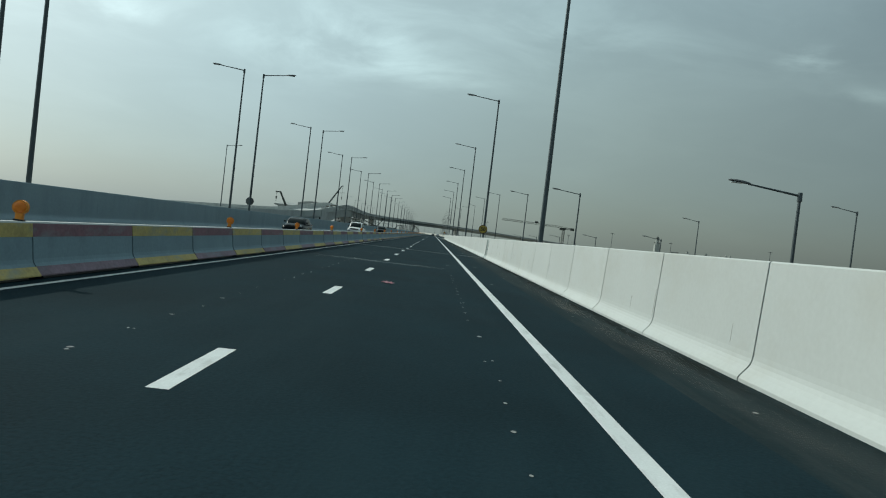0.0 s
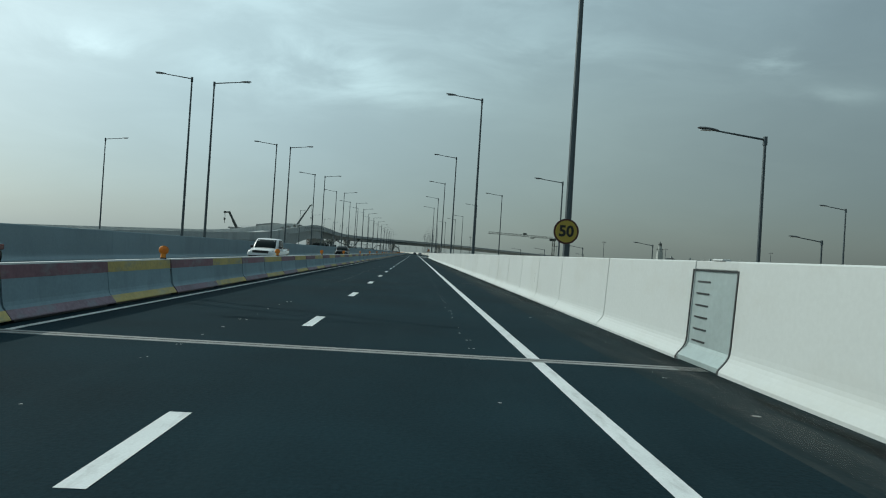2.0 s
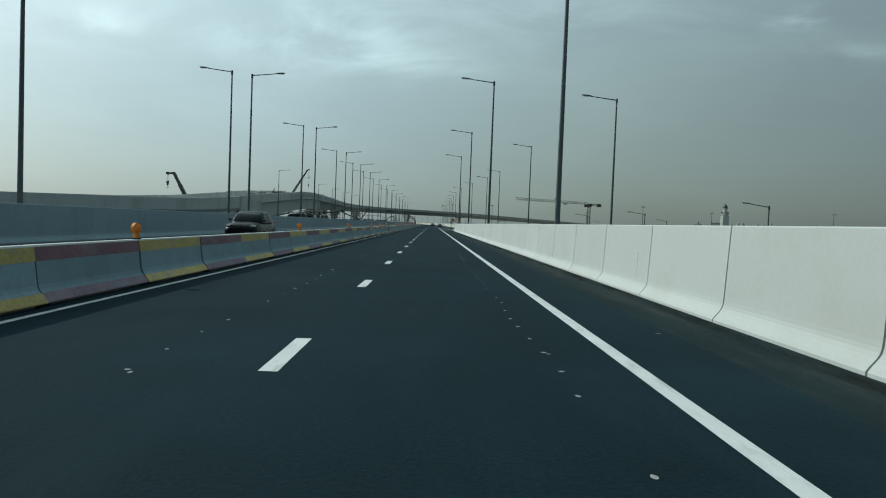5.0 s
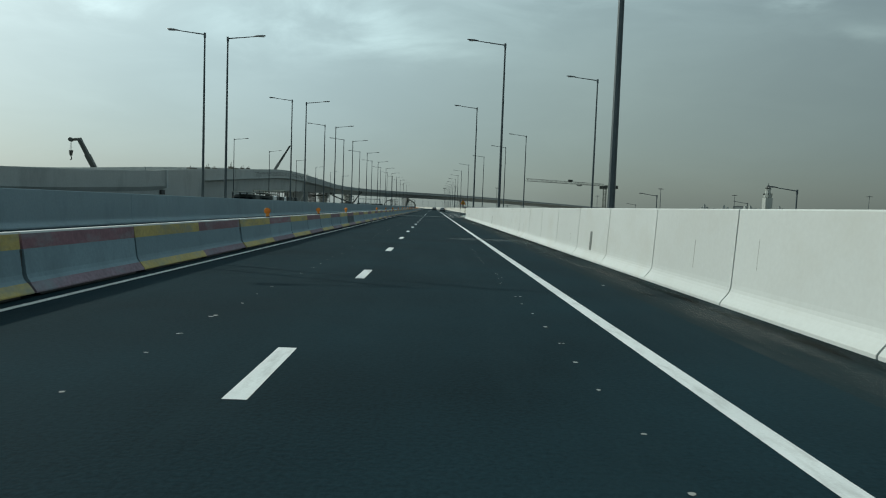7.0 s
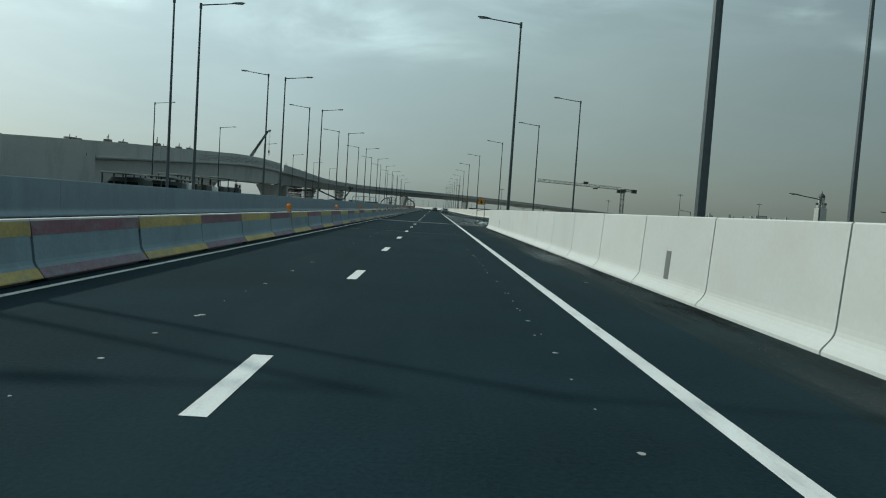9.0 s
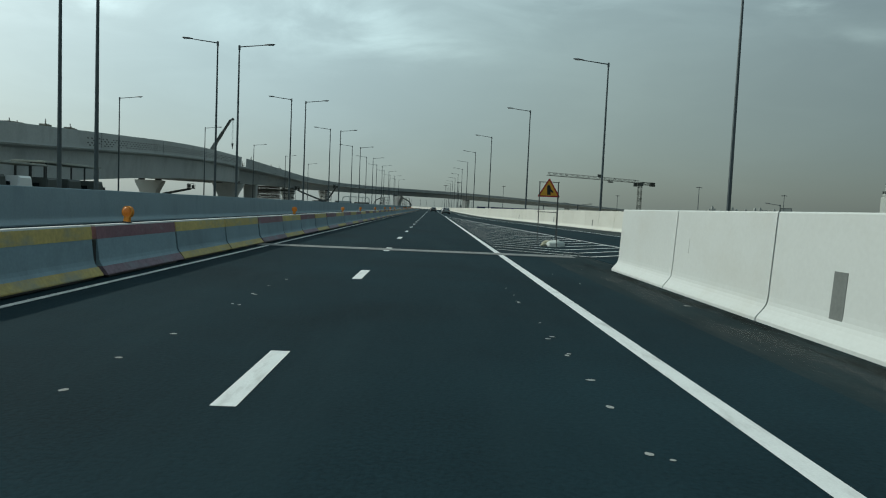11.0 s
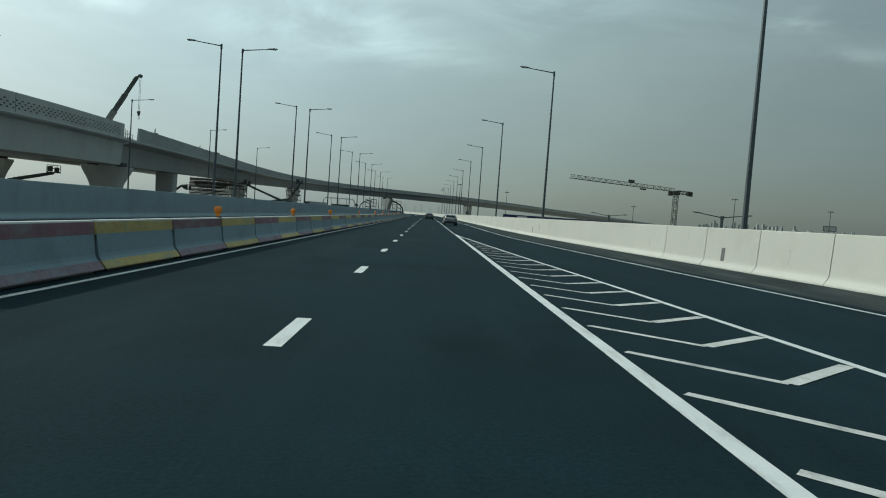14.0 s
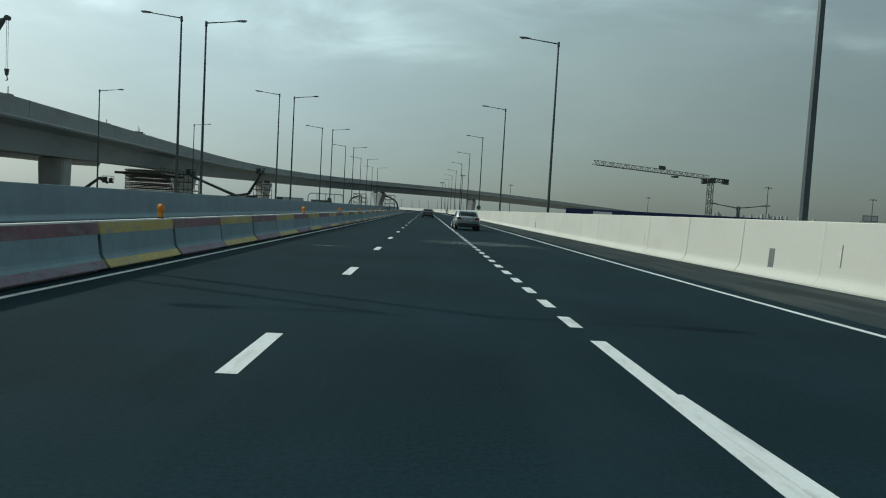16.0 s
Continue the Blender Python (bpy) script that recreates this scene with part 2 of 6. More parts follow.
DIRT = film("dark_dirt_film", (0.020, 0.019, 0.017), 0.9, (2.6, 0.42, 1.0))
SILT = film("pale_silt_film", (0.14, 0.145, 0.14), 0.55, (2.2, 0.30, 1.0))
FILM = film("dried_dust_film", (0.22, 0.26, 0.27), 0.95, (0.6, 5.0, 1.0))
PINK = surface("pink_plastic_film", (0.72, 0.42, 0.48), 0.5, vary=0.1, grain=30, broad=5, bump=0.1)
RESIDUE = surface("old_mark_residue", (0.30, 0.31, 0.30), 0.7, vary=0.25, grain=40, broad=2, bump=0.3)
WHITE_WALL = surface("pale_concrete", (0.51, 0.54, 0.535), 0.75, vary=0.03, grain=14, broad=0.35, bump=0.08, stain=(0.43, 0.435, 0.40), stain_amount=0.4, stain_scale=(0.5, 0.45, 0.6), own=0.025, depth=0.01)
WARM_WALL = surface("cream_concrete", (0.54, 0.545, 0.503), 0.75, vary=0.025, grain=14, broad=0.35, bump=0.08, stain=(0.45, 0.44, 0.385), stain_amount=0.35, stain_scale=(0.5, 0.45, 0.6), own=0.035, depth=0.01)
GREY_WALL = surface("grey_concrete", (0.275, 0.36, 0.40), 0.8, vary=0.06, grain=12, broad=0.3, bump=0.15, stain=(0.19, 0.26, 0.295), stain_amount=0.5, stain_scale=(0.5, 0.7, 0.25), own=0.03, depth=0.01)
DECK = surface("bridge_concrete", (0.47, 0.49, 0.475), 0.8, vary=0.07, grain=4, broad=0.12, bump=0.12, stain=(0.29, 0.30, 0.295), stain_amount=0.6, stain_scale=(0.3, 0.25, 0.12))
# darker copy of the bridge concrete: shade of the turned-away spans put into colour
DECK_SHADED = surface("shaded_bridge_concrete", (0.345, 0.365, 0.36), 0.8, vary=0.07, grain=4, broad=0.12, bump=0.12, stain=(0.20, 0.215, 0.22), stain_amount=0.5, stain_scale=(0.2, 0.15, 0.5))
BARRIER = surface("weathered_barrier_concrete", (0.212, 0.305, 0.352), 0.8, vary=0.08, grain=18, broad=0.8, bump=0.2, stain=(0.15, 0.21, 0.235), stain_amount=0.55, stain_scale=(2, 1.5, 0.8), own=0.08, depth=0.01)
FADED_RED = surface("washed_out_red_barrier_paint", (0.225, 0.165, 0.205), 0.75, vary=0.2, grain=14, broad=1.3, bump=0.15, stain=(0.21, 0.255, 0.285), stain_amount=0.85, stain_scale=(2.0, 1.1, 3.0), own=0.15, depth=0.008)
YELLOW = surface("yellow_barrier_paint", (0.47, 0.375, 0.125), 0.65, vary=0.16, grain=14, broad=1.1, bump=0.15, stain=(0.24, 0.28, 0.25), stain_amount=0.8, stain_scale=(2.2, 1.3, 3.2), own=0.12, depth=0.008)
RED = surface("faded_red_barrier_paint", (0.205, 0.108, 0.132), 0.7, vary=0.18, grain=14, broad=1.1, bump=0.15, stain=(0.22, 0.235, 0.25), stain_amount=0.8, stain_scale=(2.2, 1.3, 3.2), own=0.12, depth=0.008)
SMEAR = surface("black_smeared_concrete", (0.075, 0.10, 0.115), 0.75, vary=0.2, grain=14, broad=0.9, bump=0.15, stain=(0.02, 0.024, 0.028), stain_amount=0.9, stain_scale=(1.2, 0.7, 1.6), depth=0.01)
STEEL = surface("galvanised_steel", (0.088, 0.108, 0.116), 0.5, 0.5, vary=0.1, grain=8, broad=0.6, bump=0.03)
DARK_STEEL = surface("dark_painted_steel", (0.05, 0.055, 0.055), 0.5, 0.3, vary=0.15, grain=10, broad=1, bump=0.03)
HEAD = surface("grey_lamp_housing", (0.09, 0.095, 0.10), 0.45, 0.3, vary=0.1, grain=20, broad=3, bump=0.02)
DIFFUSER = surface("lamp_glass", (0.55, 0.57, 0.56), 0.15, vary=0.02, bump=0)
SAND = surface("pale_desert_soil", (0.20, 0.188, 0.16), 0.95, vary=0.15, grain=1.2, broad=0.02, bump=0.4, depth=0.1)
JOINT = surface("joint_sealant", (0.07, 0.07, 0.07), 0.8, vary=0.1, bump=0.1)
PLATE_GREY = surface("dull_grey_plate", (0.155, 0.17, 0.165), 0.6, 0.2, vary=0.1, grain=20, broad=2, bump=0.05)
DRIP = surface("dark_drip_stain", (0.22, 0.225, 0.21), 0.85, vary=0.3, grain=40, broad=3, bump=0.1)
JOINT_PALE = surface("pale_joint_mortar", (0.24, 0.25, 0.245), 0.8, vary=0.15, grain=30, broad=2, bump=0.2)
SHEET = surface("grey_cover_plate", (0.35, 0.415, 0.415), 0.5, 0.3, vary=0.06, grain=10, broad=1.5, bump=0.05)
AMBER = surface("amber_lens", (0.82, 0.23, 0.02), 0.35, vary=0.05, grain=80, broad=5, bump=0.15)
YELLOW_PLASTIC = surface("yellow_plastic", (0.72, 0.26, 0.025), 0.6, vary=0.08, grain=30, broad=5, bump=0.05)
SIGN_YELLOW = surface("yellow_sign_sheeting", (0.44, 0.32, 0.045), 0.4, vary=0.05, grain=60, broad=4, bump=0.02)
SIGN_ORANGE = surface("orange_sign_sheeting", (0.74, 0.36, 0.03), 0.4, vary=0.05, grain=60, broad=4, bump=0.02)
SIGN_RED = surface("red_sign_sheeting", (0.42, 0.03, 0.03), 0.4, vary=0.08, grain=60, broad=4, bump=0.02)
SIGN_EDGE = surface("dark_red_sign_border", (0.075, 0.018, 0.014), 0.4, vary=0.15, grain=60, broad=4, bump=0.02)
BLACK = surface("black_sign_film", (0.012, 0.012, 0.012), 0.45, vary=0.1, bump=0.02)
SIGN_BACK = surface("aluminium_sign_back", (0.13, 0.14, 0.14), 0.5, 0.4, vary=0.06, bump=0.02)
DARK_PAINT = surface("dark_green_car_paint", (0.006, 0.011, 0.014), 0.28, 0.0, vary=0.1, grain=300, broad=1, bump=0, coat=0.02, shine=0.12)
BLACK_PAINT = surface("black_car_paint", (0.007, 0.009, 0.011), 0.28, 0.0, vary=0.1, grain=300, broad=1, bump=0, coat=0.02, shine=0.12)
SILVER_PAINT = surface("silver_car_paint", (0.38, 0.41, 0.43), 0.3, 0.6, vary=0.04, grain=300, broad=1, bump=0, coat=0.8)
WHITE_PAINT = surface("white_car_paint", (0.72, 0.73, 0.72), 0.3, 0.0, vary=0.03, grain=300, broad=1, bump=0, coat=0.8)
GREY_PAINT = surface("grey_car_paint", (0.11, 0.12, 0.13), 0.3, 0.4, vary=0.05, grain=300, broad=1, bump=0, coat=0.3, shine=0.4)
CAR_GLASS = surface("dark_car_glass", (0.010, 0.016, 0.017), 0.10, vary=0.02, bump=0, shine=0.06)
TYRE = surface("tyre_rubber", (0.018, 0.018, 0.018), 0.85, vary=0.15, bump=0.1)
RIM = surface("alloy_wheel", (0.45, 0.46, 0.46), 0.3, 0.8, vary=0.05, bump=0)
TRIM = surface("black_plastic_trim", (0.02, 0.02, 0.021), 0.6, vary=0.1, bump=0.05)
TAIL = surface("red_tail_lens", (0.13, 0.014, 0.012), 0.2, vary=0.05, bump=0)
HEADLIGHT = surface("clear_headlight_lens", (0.62, 0.64, 0.64), 0.12, 0.3, vary=0.03, bump=0)
PLATE = surface("plate_white", (0.7, 0.7, 0.68), 0.4, vary=0.04, bump=0)
CRANE = surface("dark_crane_paint", (0.055, 0.065, 0.06), 0.55, 0.2, vary=0.15, grain=6, broad=0.6, bump=0.03)
TOWER = surface("weathered_crane_steel", (0.075, 0.085, 0.072), 0.6, 0.3, vary=0.12, grain=6, broad=0.6, bump=0.03)
STONE = surface("pale_rendered_stone", (0.36, 0.39, 0.37), 0.85, vary=0.06, grain=3, broad=0.3, bump=0.1)
# haze over the far skyline is put into these two pale, even colours
FAR_WALL = surface("hazed_building_render", (0.31, 0.335, 0.325), 0.9, vary=0.08, grain=0.5, broad=0.02, bump=0, own=0.2)
FAR_GLASS = surface("hazed_building_glass", (0.33, 0.355, 0.35), 0.6, vary=0.08, grain=0.5, broad=0.1, bump=0)
BLUE = surface("blue_site_hoarding", (0.012, 0.018, 0.085), 0.5, vary=0.1, grain=2, broad=0.3, bump=0.05)
SHADE = surface("dusty_shade_cloth", (0.14, 0.14, 0.12), 0.9, vary=0.15, grain=10, broad=1, bump=0.1)
CANOPY = surface("pale_dusty_sheet", (0.34, 0.35, 0.31), 0.85, vary=0.12, grain=10, broad=1, bump=0.1)
CAMO = surface("mottled_sandbag", (0.36, 0.35, 0.25), 0.9, vary=0.15, grain=60, broad=4, bump=0.5, stain=(0.05, 0.055, 0.04), stain_amount=0.9, stain_scale=(9, 9, 9), depth=0.01)
PALE_BAG = surface("pale_plastic_sandbag", (0.52, 0.57, 0.55), 0.55, vary=0.08, grain=50, broad=6, bump=0.3, depth=0.01)
RUST = surface("rusty_reinforcement", (0.055, 0.048, 0.042), 0.8, 0.3, vary=0.2, grain=20, broad=2, bump=0.1)


# ---- helpers for shapes ----
def part(name, bm, material, parent=None, label="", smooth=False):
    me = bpy.data.meshes.new(name)
    bmesh.ops.recalc_face_normals(bm, faces=bm.faces)
    bm.to_mesh(me)
    bm.free()
    for mat in material if isinstance(material, (list, tuple)) else (material,):
        me.materials.append(mat)
    if smooth:
        for p in me.polygons:
            p.use_smooth = True
        me.set_sharp_from_angle(angle=radians(38))
    ob = new(name, me)
    ob.parent = parent
    return tagged(ob, label)


def thing(name, label, category, group="", m=None, kind=""):
    ob = new(name)
    ob.empty_display_size = 0.3
    if m:
        ob.matrix_world = m
    return tagged(ob, label, category, group, kind)


def piece(name, mesh, parent, m):
    ob = new(name, mesh)
    ob.parent = parent
    ob.matrix_basis = m
    return ob


def block(bm, x0, x1, y0, y1, z0, z1, bevel=0.0, m=None):
    """A box, with its long edges eased by bevel."""
    made = bmesh.ops.create_cube(bm, size=1, matrix=Matrix.LocRotScale(((x0 + x1) / 2, (y0 + y1) / 2, (z0 + z1) / 2), None, (x1 - x0, y1 - y0, z1 - z0)))
    verts = made["verts"]
    if bevel:
        edges = list({e for v in verts for e in v.link_edges})
        made = bmesh.ops.bevel(bm, geom=edges, offset=bevel, segments=2, affect="EDGES", profile=0.5)
        verts = list({v for f in made["faces"] for v in f.verts} | {v for v in verts if v.is_valid})
    if m:
        bmesh.ops.transform(bm, matrix=m, verts=verts)
    return verts


def rod(bm, a, b, r0, r1=None, sides=8):
    """A straight, tapered bar from a to b."""
    a, b = Vector(a), Vector(b)
    turn = (b - a).to_track_quat("Z", "Y").to_matrix().to_4x4()
    m = Matrix.Translation((a + b) / 2) @ turn
    bmesh.ops.create_cone(bm, cap_ends=True, segments=sides, radius1=r0, radius2=r0 if r1 is None else r1, depth=(b - a).length, matrix=m)


def rings(bm, loops, closed=True, caps=True):
    """A skin over loops of points, one loop after another."""
    rows = [[bm.verts.new(p) for p in loop] for loop in loops]
    for a, b in zip(rows, rows[1:]):
        n = len(a)
        for i in range(n if closed else n - 1):
            j = (i + 1) % n
            bm.faces.new((a[i], a[j], b[j], b[i]))
    if caps and closed:
        bm.faces.new(rows[0][::-1])
        bm.faces.new(rows[-1])


def prism(bm, profile, y0, y1):
    """A bar of constant (x, z) profile along y."""
    rings(bm, [[(x, y, z) for x, z in profile] for y in (y0, y1)])


def smooth_line(points, step):
    """Points (of any length) along a Catmull-Rom curve through the given ones."""
    out = []
    p = [np.array(q, float) for q in points]
    p = [2 * p[0] - p[1]] + p + [2 * p[-1] - p[-2]]
    for a, b, c, d in zip(p, p[1:], p[2:], p[3:]):
        n = max(1, int(np.linalg.norm((c - b)[:2]) / step))
        for i in range(n):
            t = i / n
            out.append(0.5 * (2 * b + (c - a) * t + (2 * a - 5 * b + 4 * c - d) * t * t + (3 * b - a - 3 * c + d) * t ** 3))
    return out + [p[-2]]


def along(points, y):
    """The value at y on a line of (y, value)."""
    return float(np.interp(y, [p[0] for p in points], [p[1] for p in points]))


# ---- plan ----
EDGE_X, DASH_X, LEFT_LINE_X = 2.05, -1.516, -5.22
FOOT = [(-60, 14.4), (255, 14.4), (270, 13.75), (290, 12.4), (307, 11.15), (322, 10.05), (337, 9.2), (352, 8.8), (374, 8.7), (1000, 8.7)]
RAMP_EDGE = [(-60, 11.9), (250, 11.9), (266, 11.0), (303, 8.1), (318, 7.0), (331, 6.2), (345, 6.05), (1000, 6.05)]
GORE_OUT = [(236, 8.5), (246, 7.8), (259.5, 6.85), (273, 5.95), (298, 4.33), (306.5, 3.6), (326, 2.19), (329, 2.06), (331, 2.05)]
MAIN_END = 242.6
# how far the panels of the wall have drifted from an even spacing
RAMP_DRIFT = [(312, 0), (336, -0.35), (600, -0.35)]
JOINT_DRIFT = [(46, 0), (55, 0), (63, -0.30), (74.5, -0.25), (85, -0.05), (97, 0), (150, 0), (157, 0.12), (166, 0), (187, 0), (198, -0.28), (206, -0.2), (222, 0), (245, 0)]


def ramp_z(x, y):
    """Height of the joining ramp: it climbs from the low land and leans a little towards the road."""
    climb = 0.0 if y > 214 else -(214 - y) * 0.0585
    return climb + 0.016 * max(0.0, x - 4.47)


def road_z(x, y):
    return ramp_z(x, y) if x > 4.47 else 0.0


def strip(bm, points, width, lift=0.004):
    """A flat painted strip along points (x, y), laid on the road."""
    left, right = [], []
    for i, (x, y) in enumerate(points):
        a, b = points[max(0, i - 1)], points[min(len(points) - 1, i + 1)]
        d = Vector((b[0] - a[0], b[1] - a[1])).normalized()
        n = Vector((-d.y, d.x)) * width / 2
        for side, s in ((left, 1), (right, -1)):
            px, py = x + n.x * s, y + n.y * s
            side.append(bm.verts.new((px, py, road_z(px, py) + lift)))
    for i in range(len(points) - 1):
        bm.faces.new((right[i], right[i + 1], left[i + 1], left[i]))


def ground_z(x, y):
    """The land: level with the road to the left, falling away to the low land on the right."""
    if x < 4.4:
        return -0.6
    if y < 230:
        return -7.6 if x > 14.6 else min(-0.6, ramp_z(x, y) - 0.5)
    edge = along(FOOT, y) + 1
    t = min(1.0, max(0.0, (x - edge) / 16))
    return -0.6 - 7.0 * t * t * (3 - 2 * t)


def build_ground():
    xs = [-4500, -2000, -900, -400, -200, -100, -60, -45, -30, -15, 0, 4.3, 4.7, 8, 11, 14.5, 14.9, 18, 22, 26, 30, 40, 80, 160, 400, 900, 2000, 4500]
    ys = [-1500, -400, -120, -60] + list(range(-40, 420, 15)) + [450, 520, 640, 900, 1400, 2400, 4700]
    bm = bmesh.new()
    grid = [[bm.verts.new((x, y, ground_z(x, y))) for x in xs] for y in ys]
    for a, b in zip(grid, grid[1:]):
        for i in range(len(xs) - 1):
            bm.faces.new((a[i], a[i + 1], b[i + 1], b[i]))
    tagged(part("ground", bm, SAND), "pale sandy desert land round the road", "ground", kind="structure")


def build_roads():
    bm = bmesh.new()
    ys = [-60 + i * 10 for i in range(107)]
    rings(bm, [[(-15.9, y, 0), (3.30 if y <= MAIN_END else 4.10, y, 0)] for y in sorted(ys + [MAIN_END, MAIN_END + 0.002])], closed=False)
    road = tagged(part("road", bm, ASPHALT), "fresh dark asphalt road with white lane marks", "road", kind="structure")
    bm = bmesh.new()
    rings(bm, [[(3.30, y, 0), (4.47, y, 0), (4.95, y, 0), (4.95, y, -9), (-40, y, -9)] for y in ys[:30] + [MAIN_END]], closed=False)
    tagged(part("shoulder", bm, DUSTY), "dusty asphalt margin along the concrete wall", "road", kind="structure")
    bm = bmesh.new()
    rys = [-60 + i * 6 for i in range(51)] + [MAIN_END, MAIN_END + 0.002] + [246 + i * 6 for i in range(129)]
    rows = []
    for y in rys:
        x0 = 4.95 if y <= MAIN_END else 4.10
        x1 = along(RAMP_EDGE, y) + 0.5
        rows.append([(x0 + (x1 - x0) * i / 5, y, ramp_z(x0 + (x1 - x0) * i / 5, y)) for i in range(6)])
    rings(bm, rows, closed=False)
    tagged(part("ramp_road", bm, ASPHALT), "dark asphalt joining ramp with painted chevrons", "road", kind="structure")
    bm = bmesh.new()
    rows = []
    for y in rys:
        x0, x1 = along(RAMP_EDGE, y) + 0.5, along(FOOT, y) + 0.02
        rows.append([(x0 + (x1 - x0) * i / 3, y, ramp_z(x0 + (x1 - x0) * i / 3, y)) for i in range(4)])
    rings(bm, rows, closed=False)
    tagged(part("ramp_shoulder", bm, DUST_BED), "dusty asphalt margin of the joining ramp", "road", kind="structure")
    bm = bmesh.new()
    rings(bm, [[(-41.0, y, 0), (-20.3, y, 0)] for y in ys], closed=False)
    tagged(part("far_road", bm, ASPHALT), "dark asphalt carriageway behind the median walls", "road", kind="structure")
    return road


def build_marks(road):
    def mark(name, points, width, mat=PAINT, lift=0.004):
        bm = bmesh.new()
        strip(bm, points, width, lift)
        ob = part(name, bm, mat, road)
        return ob
    ys = [-60 + i * 6 for i in range(180)]
    mark("edge_line", [(EDGE_X, y) for y in ys if y < 330] + [(EDGE_X, 330.2)], 0.18)
    mark("edge_line", [(LEFT_LINE_X, y) for y in ys], 0.11, THIN_PAINT)
    mark("edge_line", [(along(RAMP_EDGE, y), y) for y in ys], 0.13)
    mark("edge_line", [(along(GORE_OUT, y), y) for y in list(range(236, 327, 3)) + [328.0]], 0.14, PAINT, 0.008)
    bm = bmesh.new()
    strip(bm, [(DASH_X, 0), (DASH_X, 1.73)], 0.18)
    dash = part("lane_dash", bm, PAINT, road)
    mesh = dash.data
    for i in range(-5, 80):
        if i:
            piece("lane_dash", mesh, road, pose(0, 8 * i, 0))
    bm = bmesh.new()
    strip(bm, [(2.0, 0), (2.0, 0.86)], 0.17)
    short = part("short_dash", bm, PAINT, road)
    short.matrix_basis = pose(0, 331.05, 0)
    for i in range(1, 90):
        piece("short_dash", short.data, road, pose(0, 331.05 + 1.74 * i, 0))
    # chevrons of the gore
    even = 243.385
    while even < 319.5:
        y = even + along([(243, 0), (308, -0.08), (318, -0.40)], even)
        bm = bmesh.new()
        out = along(GORE_OUT, y - 0.6) - 0.15
        inner, mid = EDGE_X + 0.2, (EDGE_X + 0.2 + out) / 2
        dx = mid - inner
        if dx > 0.07:
            strip(bm, [(inner, y), (mid, y - 0.86 * dx)], 0.13, 0.005)
            strip(bm, [(mid, y - 0.86 * dx), (out, y - 0.86 * dx + 0.86 * (out - mid))], 0.17, 0.007)
            part("chevron", bm, THIN_PAINT, road)
        else:
            bm.free()
        even += 1.755
    # residue of old studs, in two rows
    rnd = random.Random(3)
    bm = bmesh.new()
    for x0, step in ((1.215, 0.93), (-2.75, 1.08)):
        y = -12.0
        while y < 232:
            if rnd.random() < 0.86:
                s = rnd.uniform(0.3, 0.78)
                for k in range(rnd.choice((1, 1, 1, 2))):
                    cx, cy = x0 + rnd.uniform(-0.05, 0.05) + k * 0.05, y + rnd.uniform(-0.1, 0.1)
                    w, l = rnd.uniform(0.03, 0.06) * s, rnd.uniform(0.03, 0.07) * s
                    pts = [(cx + w * math.cos(a) * rnd.uniform(0.7, 1.2), cy + l * math.sin(a) * rnd.uniform(0.7, 1.2)) for a in [i * math.tau / 7 for i in range(7)]]
                    bm.faces.new([bm.verts.new((px, py, 0.004)) for px, py in pts])
            y += step * rnd.uniform(0.9, 1.1)
    for _ in range(26):
        cx, cy = rnd.uniform(2.4, 4.0), rnd.uniform(0, 240)
        w, l = rnd.uniform(0.02, 0.07), rnd.uniform(0.015, 0.05)
        bm.faces.new([bm.verts.new((cx + w * math.cos(a) * rnd.uniform(0.6, 1.2), cy + l * math.sin(a) * rnd.uniform(0.6, 1.2), 0.004)) for a in [i * math.tau / 7 for i in range(7)]])
    tagged(part("mark_residue", bm, RESIDUE), "pale scuffed residue of removed road studs", "road mark", kind="stuff")
    # dried dust smeared across the lanes
    smears = ((-5.0, 1.6, 22.0, 23.1), (0.4, 4.42, 168.6, 170.9), (2.3, 3.4, 68.8, 69.3), (-0.4, 5.4, 349.6, 353.4), (-3.9, -2.4, 344.3, 345.2), (3.1, 4.42, 198.0, 206.0))
    for x0, x1, y0, y1 in smears:
        bm = bmesh.new()
        bm.faces.new([bm.verts.new(p) for p in ((x0, y0, road_z(x0, y0) + 0.009), (x1, y0, road_z(x1, y0) + 0.009), (x1, y1, road_z(x1, y1) + 0.009), (x0, y1, road_z(x0, y1) + 0.009))])
        part("dust_smear", bm, FILM, road, "thin pale dust film")
    # dirt swept up against the foot of the wall
    rnd = random.Random(8)
    for k in range(9):
        y0 = -2 + 27 * k
        for x0, x1, z, mat, name in ((4.02, 4.447, 0.006, DIRT, "dirt_streak"), (3.45, 4.40, 0.005, SILT, "silt_streak")):
            bm = bmesh.new()
            a, c = y0 + rnd.uniform(-4, 4), min(240.0, y0 + 27 + rnd.uniform(-3, 8))
            bm.faces.new([bm.verts.new(p) for p in ((x0, a, z), (x1, a, z), (x1, c, z), (x0, c, z))])
            part(name, bm, mat, road, "thin dirt film along the wall")
    bm = bmesh.new()
    bm.faces.new([bm.verts.new(p) for p in ((3.75, 188.6, 0.007), (4.447, 188.6, 0.007), (4.447, 192.0, 0.007), (3.75, 192.0, 0.007))])
    part("dirt_streak", bm, DIRT, road, "dark damp patch at the wall")
    bm = bmesh.new()
    grid = [[bm.verts.new((-0.6 + 0.045 * (i - 3) * (1 + 0.3 * math.sin(j)), 12.1 + 0.05 * (j - 3), 0.012 + 0.05 * max(0, noise.noise(Vector((i * 0.7, j * 0.7, 3))) + 0.3))) for i in range(7)] for j in range(7)]
